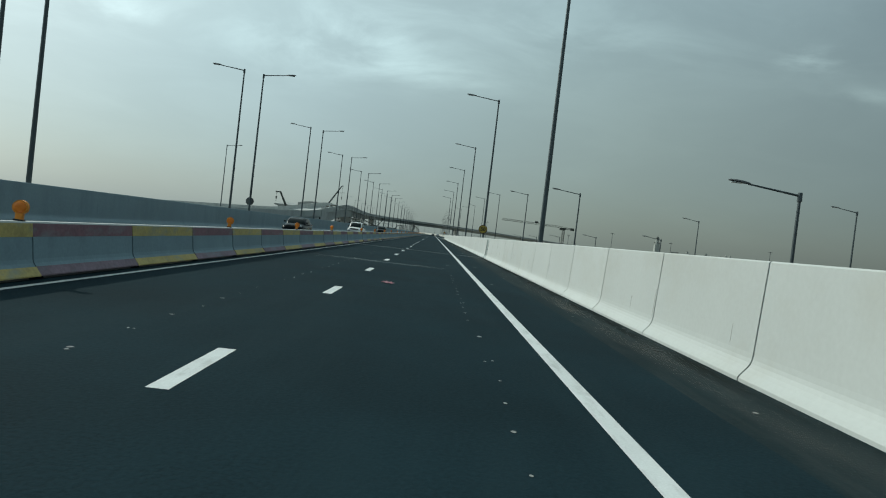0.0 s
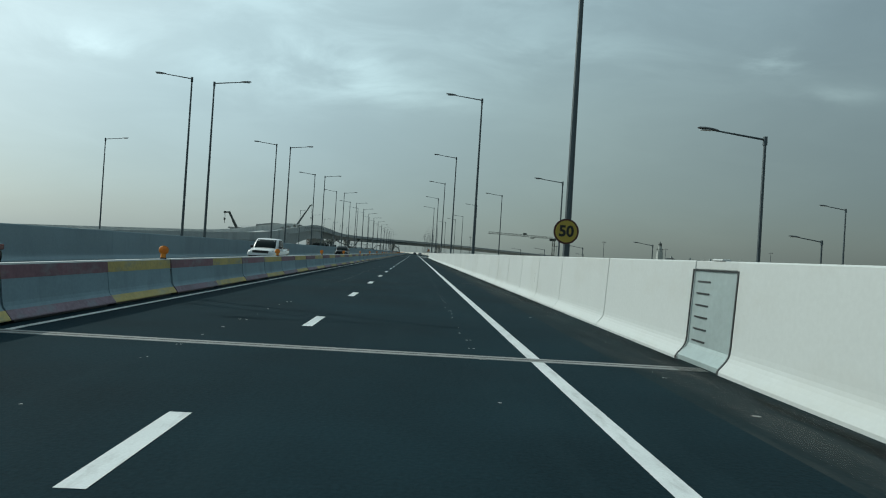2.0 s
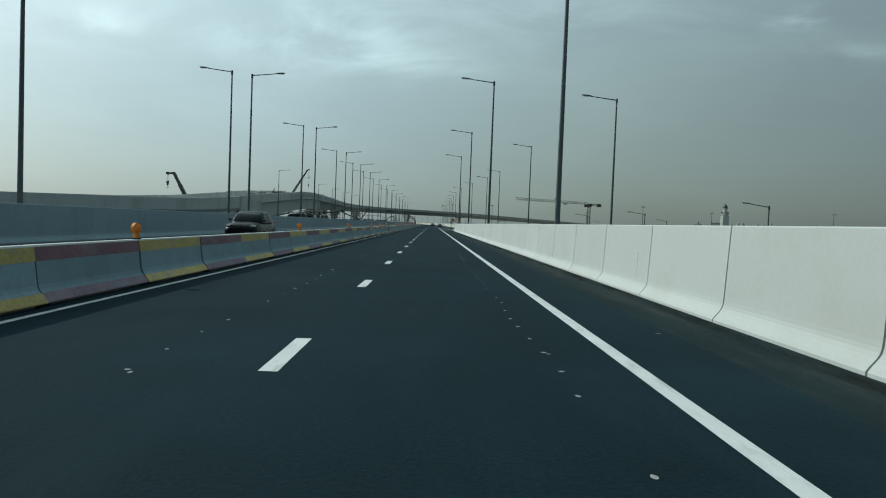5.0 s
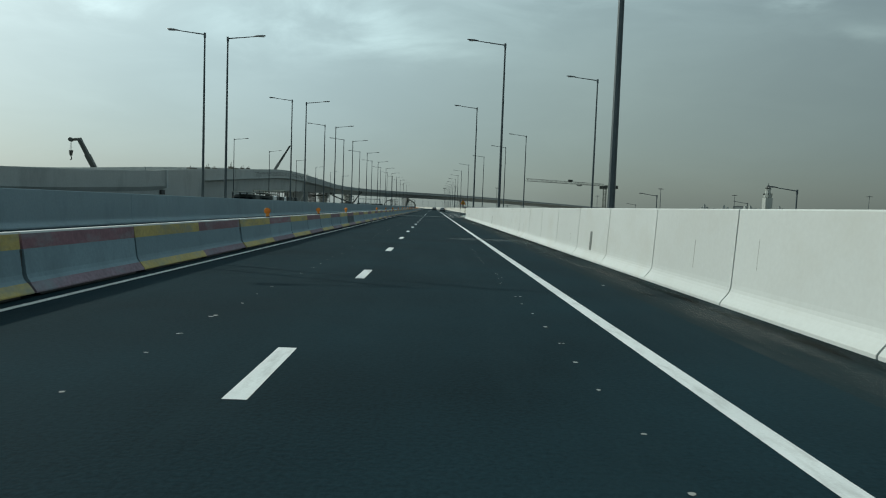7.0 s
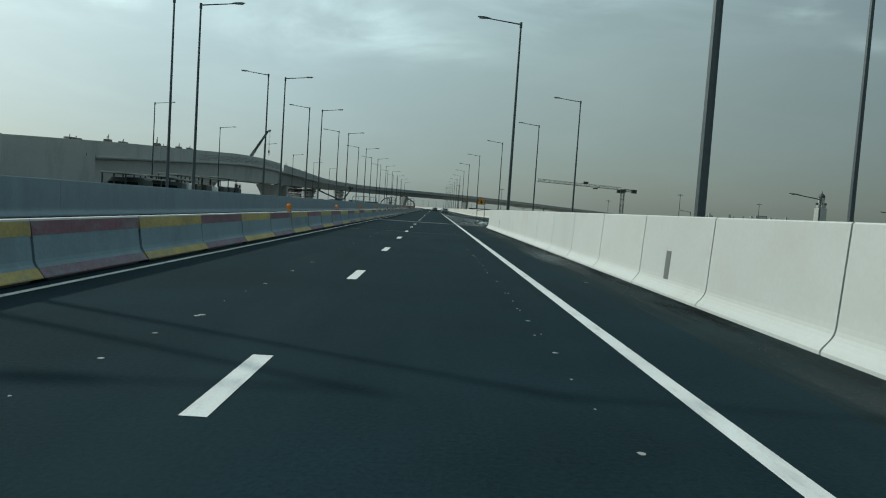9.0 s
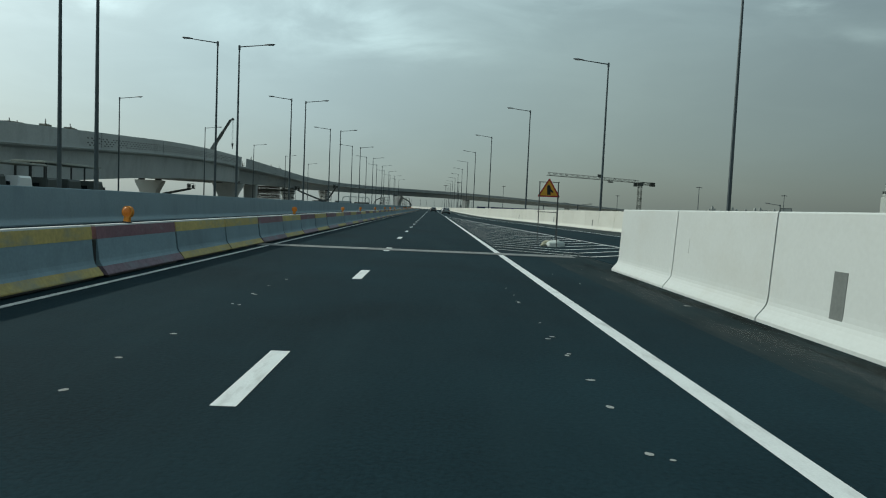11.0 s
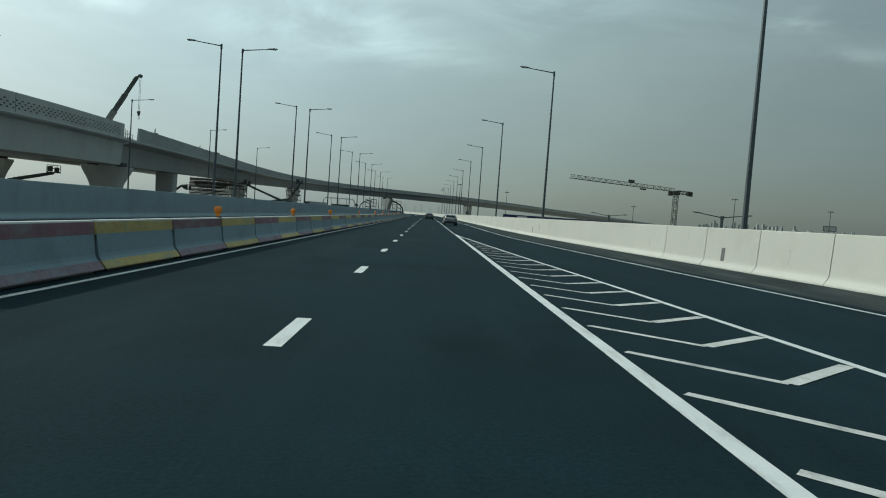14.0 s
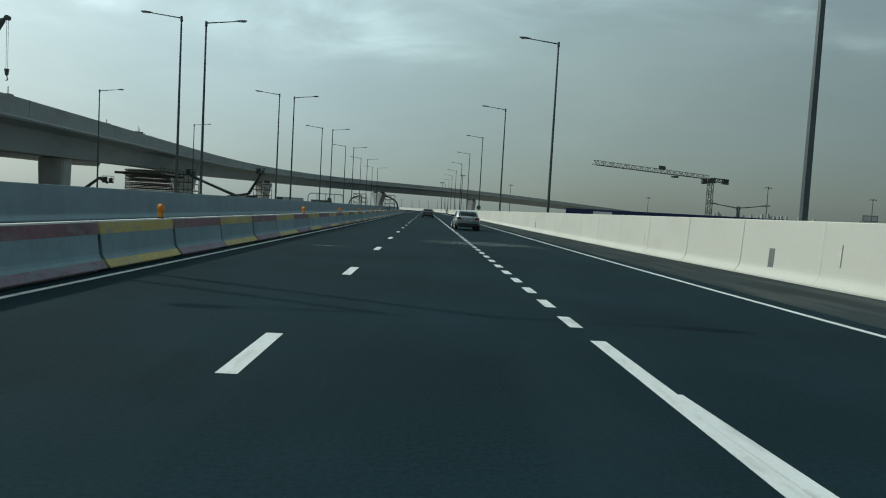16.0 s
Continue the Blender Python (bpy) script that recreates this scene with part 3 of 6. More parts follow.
    for a, b in zip(grid, grid[1:]):
        for i in range(6):
            if (i, a is grid[0]) not in ((0, True), (5, True)):
                bm.faces.new((a[i], a[i + 1], b[i + 1], b[i]))
    bmesh.ops.solidify(bm, geom=bm.faces[:], thickness=0.008)
    tagged(part("plastic_scrap", bm, PINK), "crumpled pink plastic scrap lying on the asphalt", "litter")
    # bridge joints across the road
    for y, w, mat in ((45.5, 0.30, JOINT_PALE), (216.0, 0.14, JOINT)):
        bm = bmesh.new()
        block(bm, -15.85, 4.44, y - w / 2, y + w / 2, -0.05, 0.006, 0.002)
        joint = part("expansion_joint", bm, mat, road)
        bm = bmesh.new()
        block(bm, -15.85, 4.44, y - 0.02, y + 0.02, -0.05, 0.009)
        part("joint_seal", bm, JOINT, joint)
    bm = bmesh.new()
    block(bm, -15.85, 4.44, 240.32, 241.18, -0.05, 0.004)
    ribbed = part("expansion_joint", bm, JOINT, road, "ribbed pale steel bridge joint")
    for k in range(7):
        bm = bmesh.new()
        block(bm, -15.85, 4.44, 240.345 + k * 0.117, 240.425 + k * 0.117, -0.02, 0.014, 0.004)
        part("joint_rib", bm, JOINT_PALE, ribbed)


# ---- concrete walls ----
# profile of the tall wall: foot towards the road, then a steep face; (out, up)
TALL = [(0, 0), (0, 0.045), (0.03, 0.09), (0.075, 0.14), (0.115, 0.19), (0.143, 0.24), (0.157, 0.29), (0.165, 0.36), (0.225, 1.53), (0.245, 1.55), (0.34, 1.55), (0.36, 1.53), (0.36, 0)]


def wall_mesh(name, length, side, mat, gap=0.032):
    bm = bmesh.new()
    prism(bm, [(side * o, u) for o, u in TALL], gap / 2, length - gap / 2)
    bmesh.ops.recalc_face_normals(bm, faces=bm.faces)
    me = bpy.data.meshes.new(name)
    bm.to_mesh(me)
    bm.free()
    me.materials.append(mat)
    return me


def core_of(parent, points, side, mat=JOINT):
    """The dark fill seen in the gaps between panels."""
    bm = bmesh.new()
    rings(bm, [[(x + side * o, y, z + u) for o, u in ((0.186, 0.25), (0.26, 1.52), (0.32, 1.52), (0.33, 0.25))] for x, y, z in points])
    fill = part("joint_fill", bm, mat, parent)
    bm = bmesh.new()
    rings(bm, [[(x + side * o, y, z + u) for o, u in ((0.03, 0.0), (0.03, 0.05), (0.075, 0.12), (0.16, 0.22), (0.18, 0.249), (0.33, 0.249), (0.33, 0.0))] for x, y, z in points])
    part("foot_fill", bm, JOINT_PALE, parent, "paler mortar in the joints of the foot")
    return fill


def build_walls():
    # the pale wall beside our lanes
    wall = thing("wall_right", "tall pale precast concrete wall with dark joints", "wall", kind="structure")
    panel = wall_mesh("panel", 1.0, 1, WHITE_WALL, 0.0)

    def lay(joints, gap=0.018):
        for a, b in zip(joints, joints[1:]):
            piece("panel", panel, wall, pose(4.45, a + gap, 0) @ Matrix.Diagonal((1, b - a - 2 * gap, 1, 1)))
    lay([3.30 + 3.835 * k - (0.22 if 4 < k < 9 else 0.0) for k in range(-6, 11)] + [45.15])
    runs = [46.5, 51.12] + [48.32 + 3.7595 * k for k in range(2, 52)]
    lay([y + along(JOINT_DRIFT, y) for y in runs if y < MAIN_END - 2.9])
    y = max(y for y in runs if y < MAIN_END - 2.9)
    core_of(wall, [(4.45, -19, 0), (4.45, 45.1, 0)], 1)
    core_of(wall, [(4.45, 46.55, 0), (4.45, y - 0.03, 0)], 1)
    # ribbed cover over the bridge joint
    bm = bmesh.new()
    prism(bm, [(0.02, 0.01), (0.02, 0.08), (0.15, 0.21), (0.18, 0.27), (0.233, 1.39), (0.26, 1.39), (0.26, 0.01)], 45.12, 46.53)
    cover = part("joint_cover", bm, SHEET, wall, "grey metal joint cover plate")
    cover.location = (4.45, 0, 0)
    bm = bmesh.new()
    for k in range(6):
        z = 0.32 + k * 0.18
        xo = 0.18 + (z - 0.27) * 0.05
        block(bm, xo - 0.016, xo + 0.01, 45.96, 46.38, z, z + 0.024)
    part("cover_bolts", bm, DARK_STEEL, cover)
    bm = bmesh.new()
    rim = [(o - 0.012, u + 0.004) for o, u in TALL[:8]] + [(0.206, 1.415), (0.3, 1.415), (0.3, 0.0)]
    prism(bm, rim, 45.09, 45.12)
    prism(bm, rim, 46.53, 46.56)
    block(bm, 0.209, 0.29, 45.122, 46.528, 1.394, 1.409)
    part("cover_edge", bm, DARK_STEEL, cover)
    bm = bmesh.new()
    block(bm, 4.45 + 0.265, 4.45 + 0.36, 45.17, 46.48, 0.0, 1.55, 0.01)
    block(bm, 4.45 + 0.235, 4.45 + 0.262, 45.13, 46.52, 1.42, 1.545, 0.008)
    block(bm, 4.45 + 0.225, 4.45 + 0.35, 45.62, 45.95, 1.549, 1.58, 0.012)
    part("joint_filler", bm, WHITE_WALL, wall, "pale concrete filler behind the cover")
    # small grey inspection plates on the wall
    for y in (159.35, 193.05, 227.2):
        bm = bmesh.new()
        block(bm, 0.138, 0.165, -0.13, 0.13, 0.29, 0.86, 0.003, Matrix.Rotation(radians(2.9), 4, "Y"))
        plate = part("wall_plate", bm, PLATE_GREY, wall, "grey metal inspection plate")
        plate.location = (4.453, y, 0)
    # dark drips and hairline marks down the face
    rnd = random.Random(29)
    for k in range(24):
        y = rnd.uniform(2, 240) if k > 3 else rnd.uniform(22, 36)
        if 44.6 < y < 47.2:
            continue
        h, w = rnd.uniform(0.2, 0.55), rnd.uniform(0.005, 0.011)
        z = rnd.uniform(0.3, 0.9 - h * 0.5)
        bm = bmesh.new()
        block(bm, 0.1445, 0.16, -w / 2, w / 2, z, z + h, 0, Matrix.Rotation(radians(2.93), 4, "Y"))
        mark = part("drip_stain", bm, DRIP, wall)
        mark.location = (4.45, y, 0)
    # outer wall of the joining ramp
    ramp = thing("wall_ramp", "tall pale precast concrete wall along the ramp", "wall", kind="structure")
    pts = [(along(FOOT, y), y, ramp_z(along(FOOT, y), y)) for y in (v + along(RAMP_DRIFT, v) for v in np.arange(-38.6, 560, 3.77))]
    # far off the road bends to the left, and the wall with it
    bend = smooth_line([pts[-1], (8.5, 600, 0.06), (7.0, 640, 0.04), (3.5, 690, 0.0), (-3, 745, 0.0), (-13, 800, 0.0), (-24, 845, 0.0)], 3.77)
    pts += [tuple(p) for p in bend[1:]]
    panel = wall_mesh("ramp_panel", 3.775, 1, WARM_WALL)
    for a, b in zip(pts, pts[1:]):
        d = Vector(b) - Vector(a)
        turn = math.degrees(math.atan2(-d.x, d.y))
        piece("panel", panel, ramp, pose(*a, math.degrees(math.atan2(d.z, d.y)), 0, turn))
    core_of(ramp, pts, 1)
    for y in (275.9, 289.0, 306.8, 340.2, 376.0):
        bm = bmesh.new()
        block(bm, 0.138, 0.165, -0.13, 0.13, 0.29, 0.80, 0.003, Matrix.Rotation(radians(2.9), 4, "Y"))
        plate = part("wall_plate", bm, PLATE_GREY, ramp, "grey metal inspection plate")
        x = along(FOOT, y)
        plate.matrix_basis = pose(x, y, ramp_z(x, y), 0, 0, math.degrees(math.atan2(x - along(FOOT, y + 1), 1)))
    for k in range(18):
        y = rnd.uniform(262, 372)
        h, w = rnd.uniform(0.25, 0.6), rnd.uniform(0.006, 0.012)
        z = rnd.uniform(0.3, 1.5 - h)
        bm = bmesh.new()
        block(bm, 0.1445, 0.16, -w / 2, w / 2, z, z + h, 0, Matrix.Rotation(radians(2.93), 4, "Y"))
        mark = part("drip_stain", bm, DRIP, ramp)
        x = along(FOOT, y)
        mark.matrix_basis = pose(x, y, ramp_z(x, y), 0, 0, math.degrees(math.atan2(x - along(FOOT, y + 1), 1)))
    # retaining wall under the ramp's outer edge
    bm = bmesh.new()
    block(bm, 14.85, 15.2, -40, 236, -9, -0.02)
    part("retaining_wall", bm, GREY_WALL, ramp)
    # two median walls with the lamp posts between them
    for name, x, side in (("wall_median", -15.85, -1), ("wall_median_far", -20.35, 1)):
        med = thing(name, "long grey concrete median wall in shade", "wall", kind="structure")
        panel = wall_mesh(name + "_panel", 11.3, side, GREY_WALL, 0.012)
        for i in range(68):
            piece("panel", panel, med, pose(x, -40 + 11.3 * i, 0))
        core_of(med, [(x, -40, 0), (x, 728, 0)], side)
    bm = bmesh.new()
    block(bm, -20.0, -16.2, -40, 728, -0.5, 0.45)
    tagged(part("median", bm, SAND), "sandy fill of the median", "ground", kind="structure")
    # far ends, well past the bridge
    bm = bmesh.new()
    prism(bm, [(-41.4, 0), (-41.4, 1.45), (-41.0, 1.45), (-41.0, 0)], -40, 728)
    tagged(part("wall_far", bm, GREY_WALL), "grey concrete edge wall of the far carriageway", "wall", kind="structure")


# ---- coloured barrier units ----
UNIT = 3.395
SECTION = [(0.30, 0.0), (0.30, 0.07), (0.17, 0.24), (0.15, 0.30), (0.085, 0.84), (0.07, 0.87), (-0.07, 0.87), (-0.085, 0.84), (-0.15, 0.30), (-0.17, 0.24), (-0.30, 0.07), (-0.30, 0.0)]


def slice_of(z0, z1, inset):
    """The barrier's outline between two heights."""
    half = [(x, z) for x, z in SECTION if x > 0]
    zs, xs = [p[1] for p in half], [p[0] for p in half]
    levels = [z0] + [z for z in zs if z0 < z < z1] + [z1]
    right = [(float(np.interp(z, zs, xs)) - inset, z) for z in levels]
    return right + [(-x, z) for x, z in reversed(right)]


def build_barrier(paint, low_paint, colour, smeared=False):
    state = "black-smeared middle and " if smeared else ""
    b = thing("concrete_barrier", f"concrete jersey barrier with {state}{colour} bands along both edges" if not smeared else f"concrete barrier with {state}{colour} edge bands", "barrier", "barriers between the lanes")
    # lowest slice: the shade below the barrier, put in as dark steel
    for name, z0, z1, inset, mat in (("plinth", 0.0, 0.05, 0.075, DARK_STEEL), ("foot", 0.05, 0.19, 0, low_paint), ("body", 0.19, 0.64, 0.003, SMEAR if smeared else BARRIER), ("crest", 0.64, 0.845, 0, paint), ("cap", 0.845, 0.87, 0.001, WHITE_WALL)):
        bm = bmesh.new()
        end = {"body": 0.028, "plinth": 0.2}.get(name, 0.01)
        prism(bm, slice_of(z0, z1, inset), end, UNIT - end)
        # paler cap concrete: the sunlight on the crest's top is put into colour
        part(name, bm, mat, b, {"body": "bare grey concrete", "cap": "pale top, sunlight put into its colour", "plinth": "recessed underside, darkened as shade"}.get(name, f"{colour} painted concrete"))
    bm = bmesh.new()
    rod(bm, (0, -0.03, 0.45), (0, 0.03, 0.45), 0.05, sides=8)
    rod(bm, (0.02, -0.03, 0.60), (0.02, 0.03, 0.60), 0.03, sides=8)
    block(bm, -0.09, 0.09, -0.025, 0.025, 0.20, 0.62)
    part("coupling", bm, DARK_STEEL, b, "dark steel coupling")
    return b


def build_barriers():
    kinds = [build_barrier(YELLOW, YELLOW, "yellow"), build_barrier(RED, FADED_RED, "faded red"), build_barrier(RED, FADED_RED, "faded red", True)]
    rnd = random.Random(11)
    starts = [8.72 + 3.407 * k for k in range(-8, 58)]
    starts += [starts[-1] + 3.465 * k for k in range(1, 92)]
    for i, y in enumerate(starts):
        kind = (i if i < 75 else i + 1) % 2
        m = pose(-5.8 + rnd.uniform(-0.012, 0.012), y + rnd.uniform(-0.01, 0.01), 0, 0, 0, rnd.uniform(-0.15, 0.15))
        if abs(y - 182.3) < 1.7:
            kinds[2].matrix_world = m
        elif i < 2:
            kinds[kind].matrix_world = m
        else:
            copy_thing(kinds[kind], m)


def build_barrier_lamps():
    def one():
        b = thing("warning_lamp", "round amber warning lamp on a yellow plastic body", "warning lamp", "warning lamps on the barriers")
        bm = bmesh.new()
        block(bm, -0.055, 0.055, -0.04, 0.04, 0.0, 0.12, 0.012)
        part("battery_box", bm, YELLOW_PLASTIC, b)
        bm = bmesh.new()
        block(bm, -0.07, 0.07, -0.05, 0.05, -0.002, 0.03, 0.006)
        block(bm, -0.02, 0.02, -0.02, 0.02, 0.03, 0.13)
        part("clamp", bm, BLACK, b, "black clamp")
        bm = bmesh.new()
        rod(bm, (0, -0.035, 0.21), (0, 0.035, 0.21), 0.11, sides=24)
        part("lens_ring", bm, YELLOW_PLASTIC, b, smooth=True)
        for s in (-1, 1):
            bm = bmesh.new()
            bmesh.ops.create_uvsphere(bm, u_segments=16, v_segments=8, radius=0.09, matrix=Matrix.Translation((0, s * 0.034, 0.21)) @ Matrix.Diagonal((1, 0.28, 1, 1)))
            part("lens", bm, AMBER, b, "amber lens", smooth=True)
        return b
    rnd = random.Random(5)
    ys = [5.1, 15.4, 25.4, 35.9, 52.7, 66.2, 80.25, 93.6, 111.0, 126.8, 144.0, 162.2, 172.3, 182.5, 206.3, 219.0, 232.0, 247.0, 261.8, 272.2, 286.1, 299.9, 310.1, 320.9, 337.5, 354.6, 368, 381, 395, 410]
    first = None
    for y in ys:
        turn = rnd.uniform(-35, 35)
        m = pose(-5.8, y, 0.868, 0, rnd.uniform(-6, 6), {337.5: 84, 354.6: -50, 111.0: 70, 219.0: 75}.get(y, turn))
        if first is None:
            first = one()
            first.matrix_world = m
        else:
            copy_thing(first, pose(*m.translation) @ m.to_quaternion().to_matrix().to_4x4())


# ---- lamp posts ----
def build_lamp_post(height, reach, label, group):
    """A tapered steel post with one arm along +x."""
    b = thing("street_lamp", label, "street lamp", group)
    bm = bmesh.new()
    rod(bm, (0, 0, 0), (0, 0, 2.2), 0.117, 0.111, 8)
    rod(bm, (0, 0, 2.2), (0, 0, height), 0.111, 0.064, 8)
    part("pole", bm, STEEL, b, "eight-sided tapered pole")
    bm = bmesh.new()
    block(bm, -0.28, 0.28, -0.28, 0.28, 0, 0.04, 0.008)
    for x in (-0.2, 0.2):
        for y in (-0.2, 0.2):
            rod(bm, (x, y, 0.04), (x, y, 0.11), 0.022, sides=6)
    part("base_plate", bm, STEEL, b)
    bm = bmesh.new()
    rod(bm, (-0.05, 0, height - 0.12), (reach - 0.75, 0, height + 0.13), 0.05, 0.035, 8)
    rod(bm, (0, 0, height - 0.35), (0, 0, height + 0.02), 0.1, 0.09, 12)
    part("arm", bm, STEEL, b, smooth=True)
    bm = bmesh.new()
    loops = []
    for x, w, t in ((0.0, 0.05, 0.05), (0.12, 0.11, 0.07), (0.3, 0.165, 0.09), (0.6, 0.17, 0.085), (0.85, 0.13, 0.06), (0.93, 0.05, 0.03)):
        loops.append([(reach - 0.85 + x, w * math.cos(a), height + 0.13 + x * 0.09 + (t * math.sin(a) if math.sin(a) > 0 else 0.35 * t * math.sin(a))) for a in [i * math.tau / 10 for i in range(10)]])
    rings(bm, loops)
    part("lamp_head", bm, HEAD, b, "dark grey lamp housing", smooth=True)
    bm = bmesh.new()
    block(bm, reach - 0.55, reach - 0.05, -0.11, 0.11, height + 0.115, height + 0.155, 0.008, )
    part("lamp_glass", bm, DIFFUSER, b, "pale flat lamp glass")
    return b


def build_lamps():
    right_y = [-10.5, 24.2, 57.6, 91.7, 125.7, 159.3, 193.1, 226.9]
    left_y = [-10.5, 23.9, 58.1, 92.0, 125.8, 160.0, 194.0, 227.2, 253.5, 277.5, 307.4, 340.6, 373.8, 407.2, 441.6, 476, 512, 552]
    tall = build_lamp_post(14.55, 2.95, "tall galvanised street lamp with one long arm behind a concrete wall", "street lamps along the road")
    todo = [(5.10, y - 0.25, -0.03, 180) for y in right_y]
    todo += [(-17.12, y, -0.1, 0) for y in left_y] + [(-18.96, y, 0.15, 180) for y in left_y]
    todo += [(-41.9, y + 1.6, -0.45, 0) for y in [125.4] + left_y[9:15]]
    for y in (254.3, 276.6, 307.0, 340.3, 373.8, 407.3, 441, 475.5, 509, 543, 577, 611, 660):
        todo.append((along(FOOT, y) + (1.0 if y < 350 else 0.7), y, -0.3 if y < 300 else 0.0, 180))
    for y, z in ((22.3, -9.73), (64.8, -7.15), (105.3, -4.8), (155.0, -1.92), (204.3, -0.25)):
        todo.append((15.3, y, z, 180))
    for i, (x, y, z, turn) in enumerate(todo):
        m = pose(x, y, z, 0, 0, turn)
        if i == 0:
            tall.matrix_world = m
        else:
            copy_thing(tall, m)
    low = build_lamp_post(11.8, 2.6, "shorter street lamp standing on the low land beyond the wall", "street lamps on the low land")
    spots = [(32, 87, -7.5, 180), (32, 124, -7.4, 180), (32, 161, -7.5, 180), (32, 198, -7.7, 180), (32, 235, -7.5, 180), (41.7, 99, -3.6, 180), (41.7, 60, -3.4, 180), (58, 262, -7.5, 180), (58, 330, -7.5, 180),
             (26.5, 378.5, -8.75, 0), (26.5, 378.8, -8.75, 180), (26.5, 341.0, -8.75, 0), (26.5, 341.3, -8.75, 180)]
    for i, (x, y, z, turn) in enumerate(spots):
        if i == 0:
            low.matrix_world = pose(x, y, z, 0, 0, turn)
        else:
            copy_thing(low, pose(x, y, z, 0, 0, turn))


def build_masts():
    """High masts with a crown of floodlights, far off."""
    b = thing("high_mast", "slender high mast with a ring of floodlights", "light mast", "high masts far off")
    bm = bmesh.new()
    rod(bm, (0, 0, 0), (0, 0, 30), 0.35, 0.16, 10)
    part("mast", bm, STEEL, b, smooth=True)
    bm = bmesh.new()
    rod(bm, (0, 0, 29.2), (0, 0, 29.5), 1.3, 1.3, 16)
    part("crown", bm, STEEL, b)
    for k in range(6):
        a = k * math.tau / 6
        bm = bmesh.new()
        block(bm, -0.35, 0.35, -0.25, 0.25, -0.2, 0.2, 0.03, Matrix.Translation((1.7 * math.cos(a), 1.7 * math.sin(a), 29.2)) @ Matrix.Rotation(a, 4, "Z"))
        part("floodlight", bm, HEAD, b)
    spots = [(184.3, 679, -6.3), (250, 690, -9), (330, 640, -8), (170, 830, -10), (70, 880, -4)]
    for i, p in enumerate(spots):
        if i == 0:
            b.matrix_world = pose(*p)
        else:
            copy_thing(b, pose(*p))
    for x, y, size in ((15.1, 610, 0.60), (10.2, 765, 0.70)):
        copy_thing(b, pose(x, y, -1.0) @ Matrix.Scale(size, 4))


# ---- signs ----
def letters(name, text, size, mat, parent, m, label=""):
    cu = bpy.data.curves.new(name, "FONT")
    cu.body, cu.size, cu.extrude, cu.align_x, cu.align_y, cu.resolution_u = text, size, 0.002, "CENTER", "CENTER", 3
    cu.offset = 0.035 * size
    tmp = new("tmp", cu)
    dg = bpy.context.evaluated_depsgraph_get()
    me = bpy.data.meshes.new_from_object(tmp.evaluated_get(dg))
    bpy.data.objects.remove(tmp)
    me.materials.clear()
    me.materials.append(mat)
    ob = new(name, me)
    ob.parent, ob.matrix_basis = parent, m
    return tagged(ob, label)


def build_round_sign(label, m, face=True):
    b = thing("speed_sign", label, "road sign", "", m)
    bm = bmesh.new()
    rod(bm, (0, 0, 0), (0, 0.02, 0), 0.38, sides=40)
    part("plate", bm, SIGN_BACK, b, "bare aluminium sign plate")
    bm = bmesh.new()
    rod(bm, (0, -0.006, 0), (0, 0, 0), 0.375, sides=40)
    part("border", bm, SIGN_EDGE, b, "dark red-brown border")
    bm = bmesh.new()
    rod(bm, (0, -0.011, 0), (0, -0.006, 0), 0.325, sides=40)
    part("face", bm, SIGN_YELLOW, b, "yellow reflective face")
    letters("number", "50", 0.45, BLACK, b, pose(0, -0.014, -0.005, 90, 0, 0), "black number fifty")
    bm = bmesh.new()
    for z in (-0.18, 0.18):
        block(bm, -0.17, 0.17, 0.02, 0.05, z - 0.025, z + 0.025)
        block(bm, -0.17, -0.15, 0.05, 0.2, z - 0.02, z + 0.02)
        block(bm, 0.15, 0.17, 0.05, 0.2, z - 0.02, z + 0.02)
    part("bracket", bm, STEEL, b)
    return b


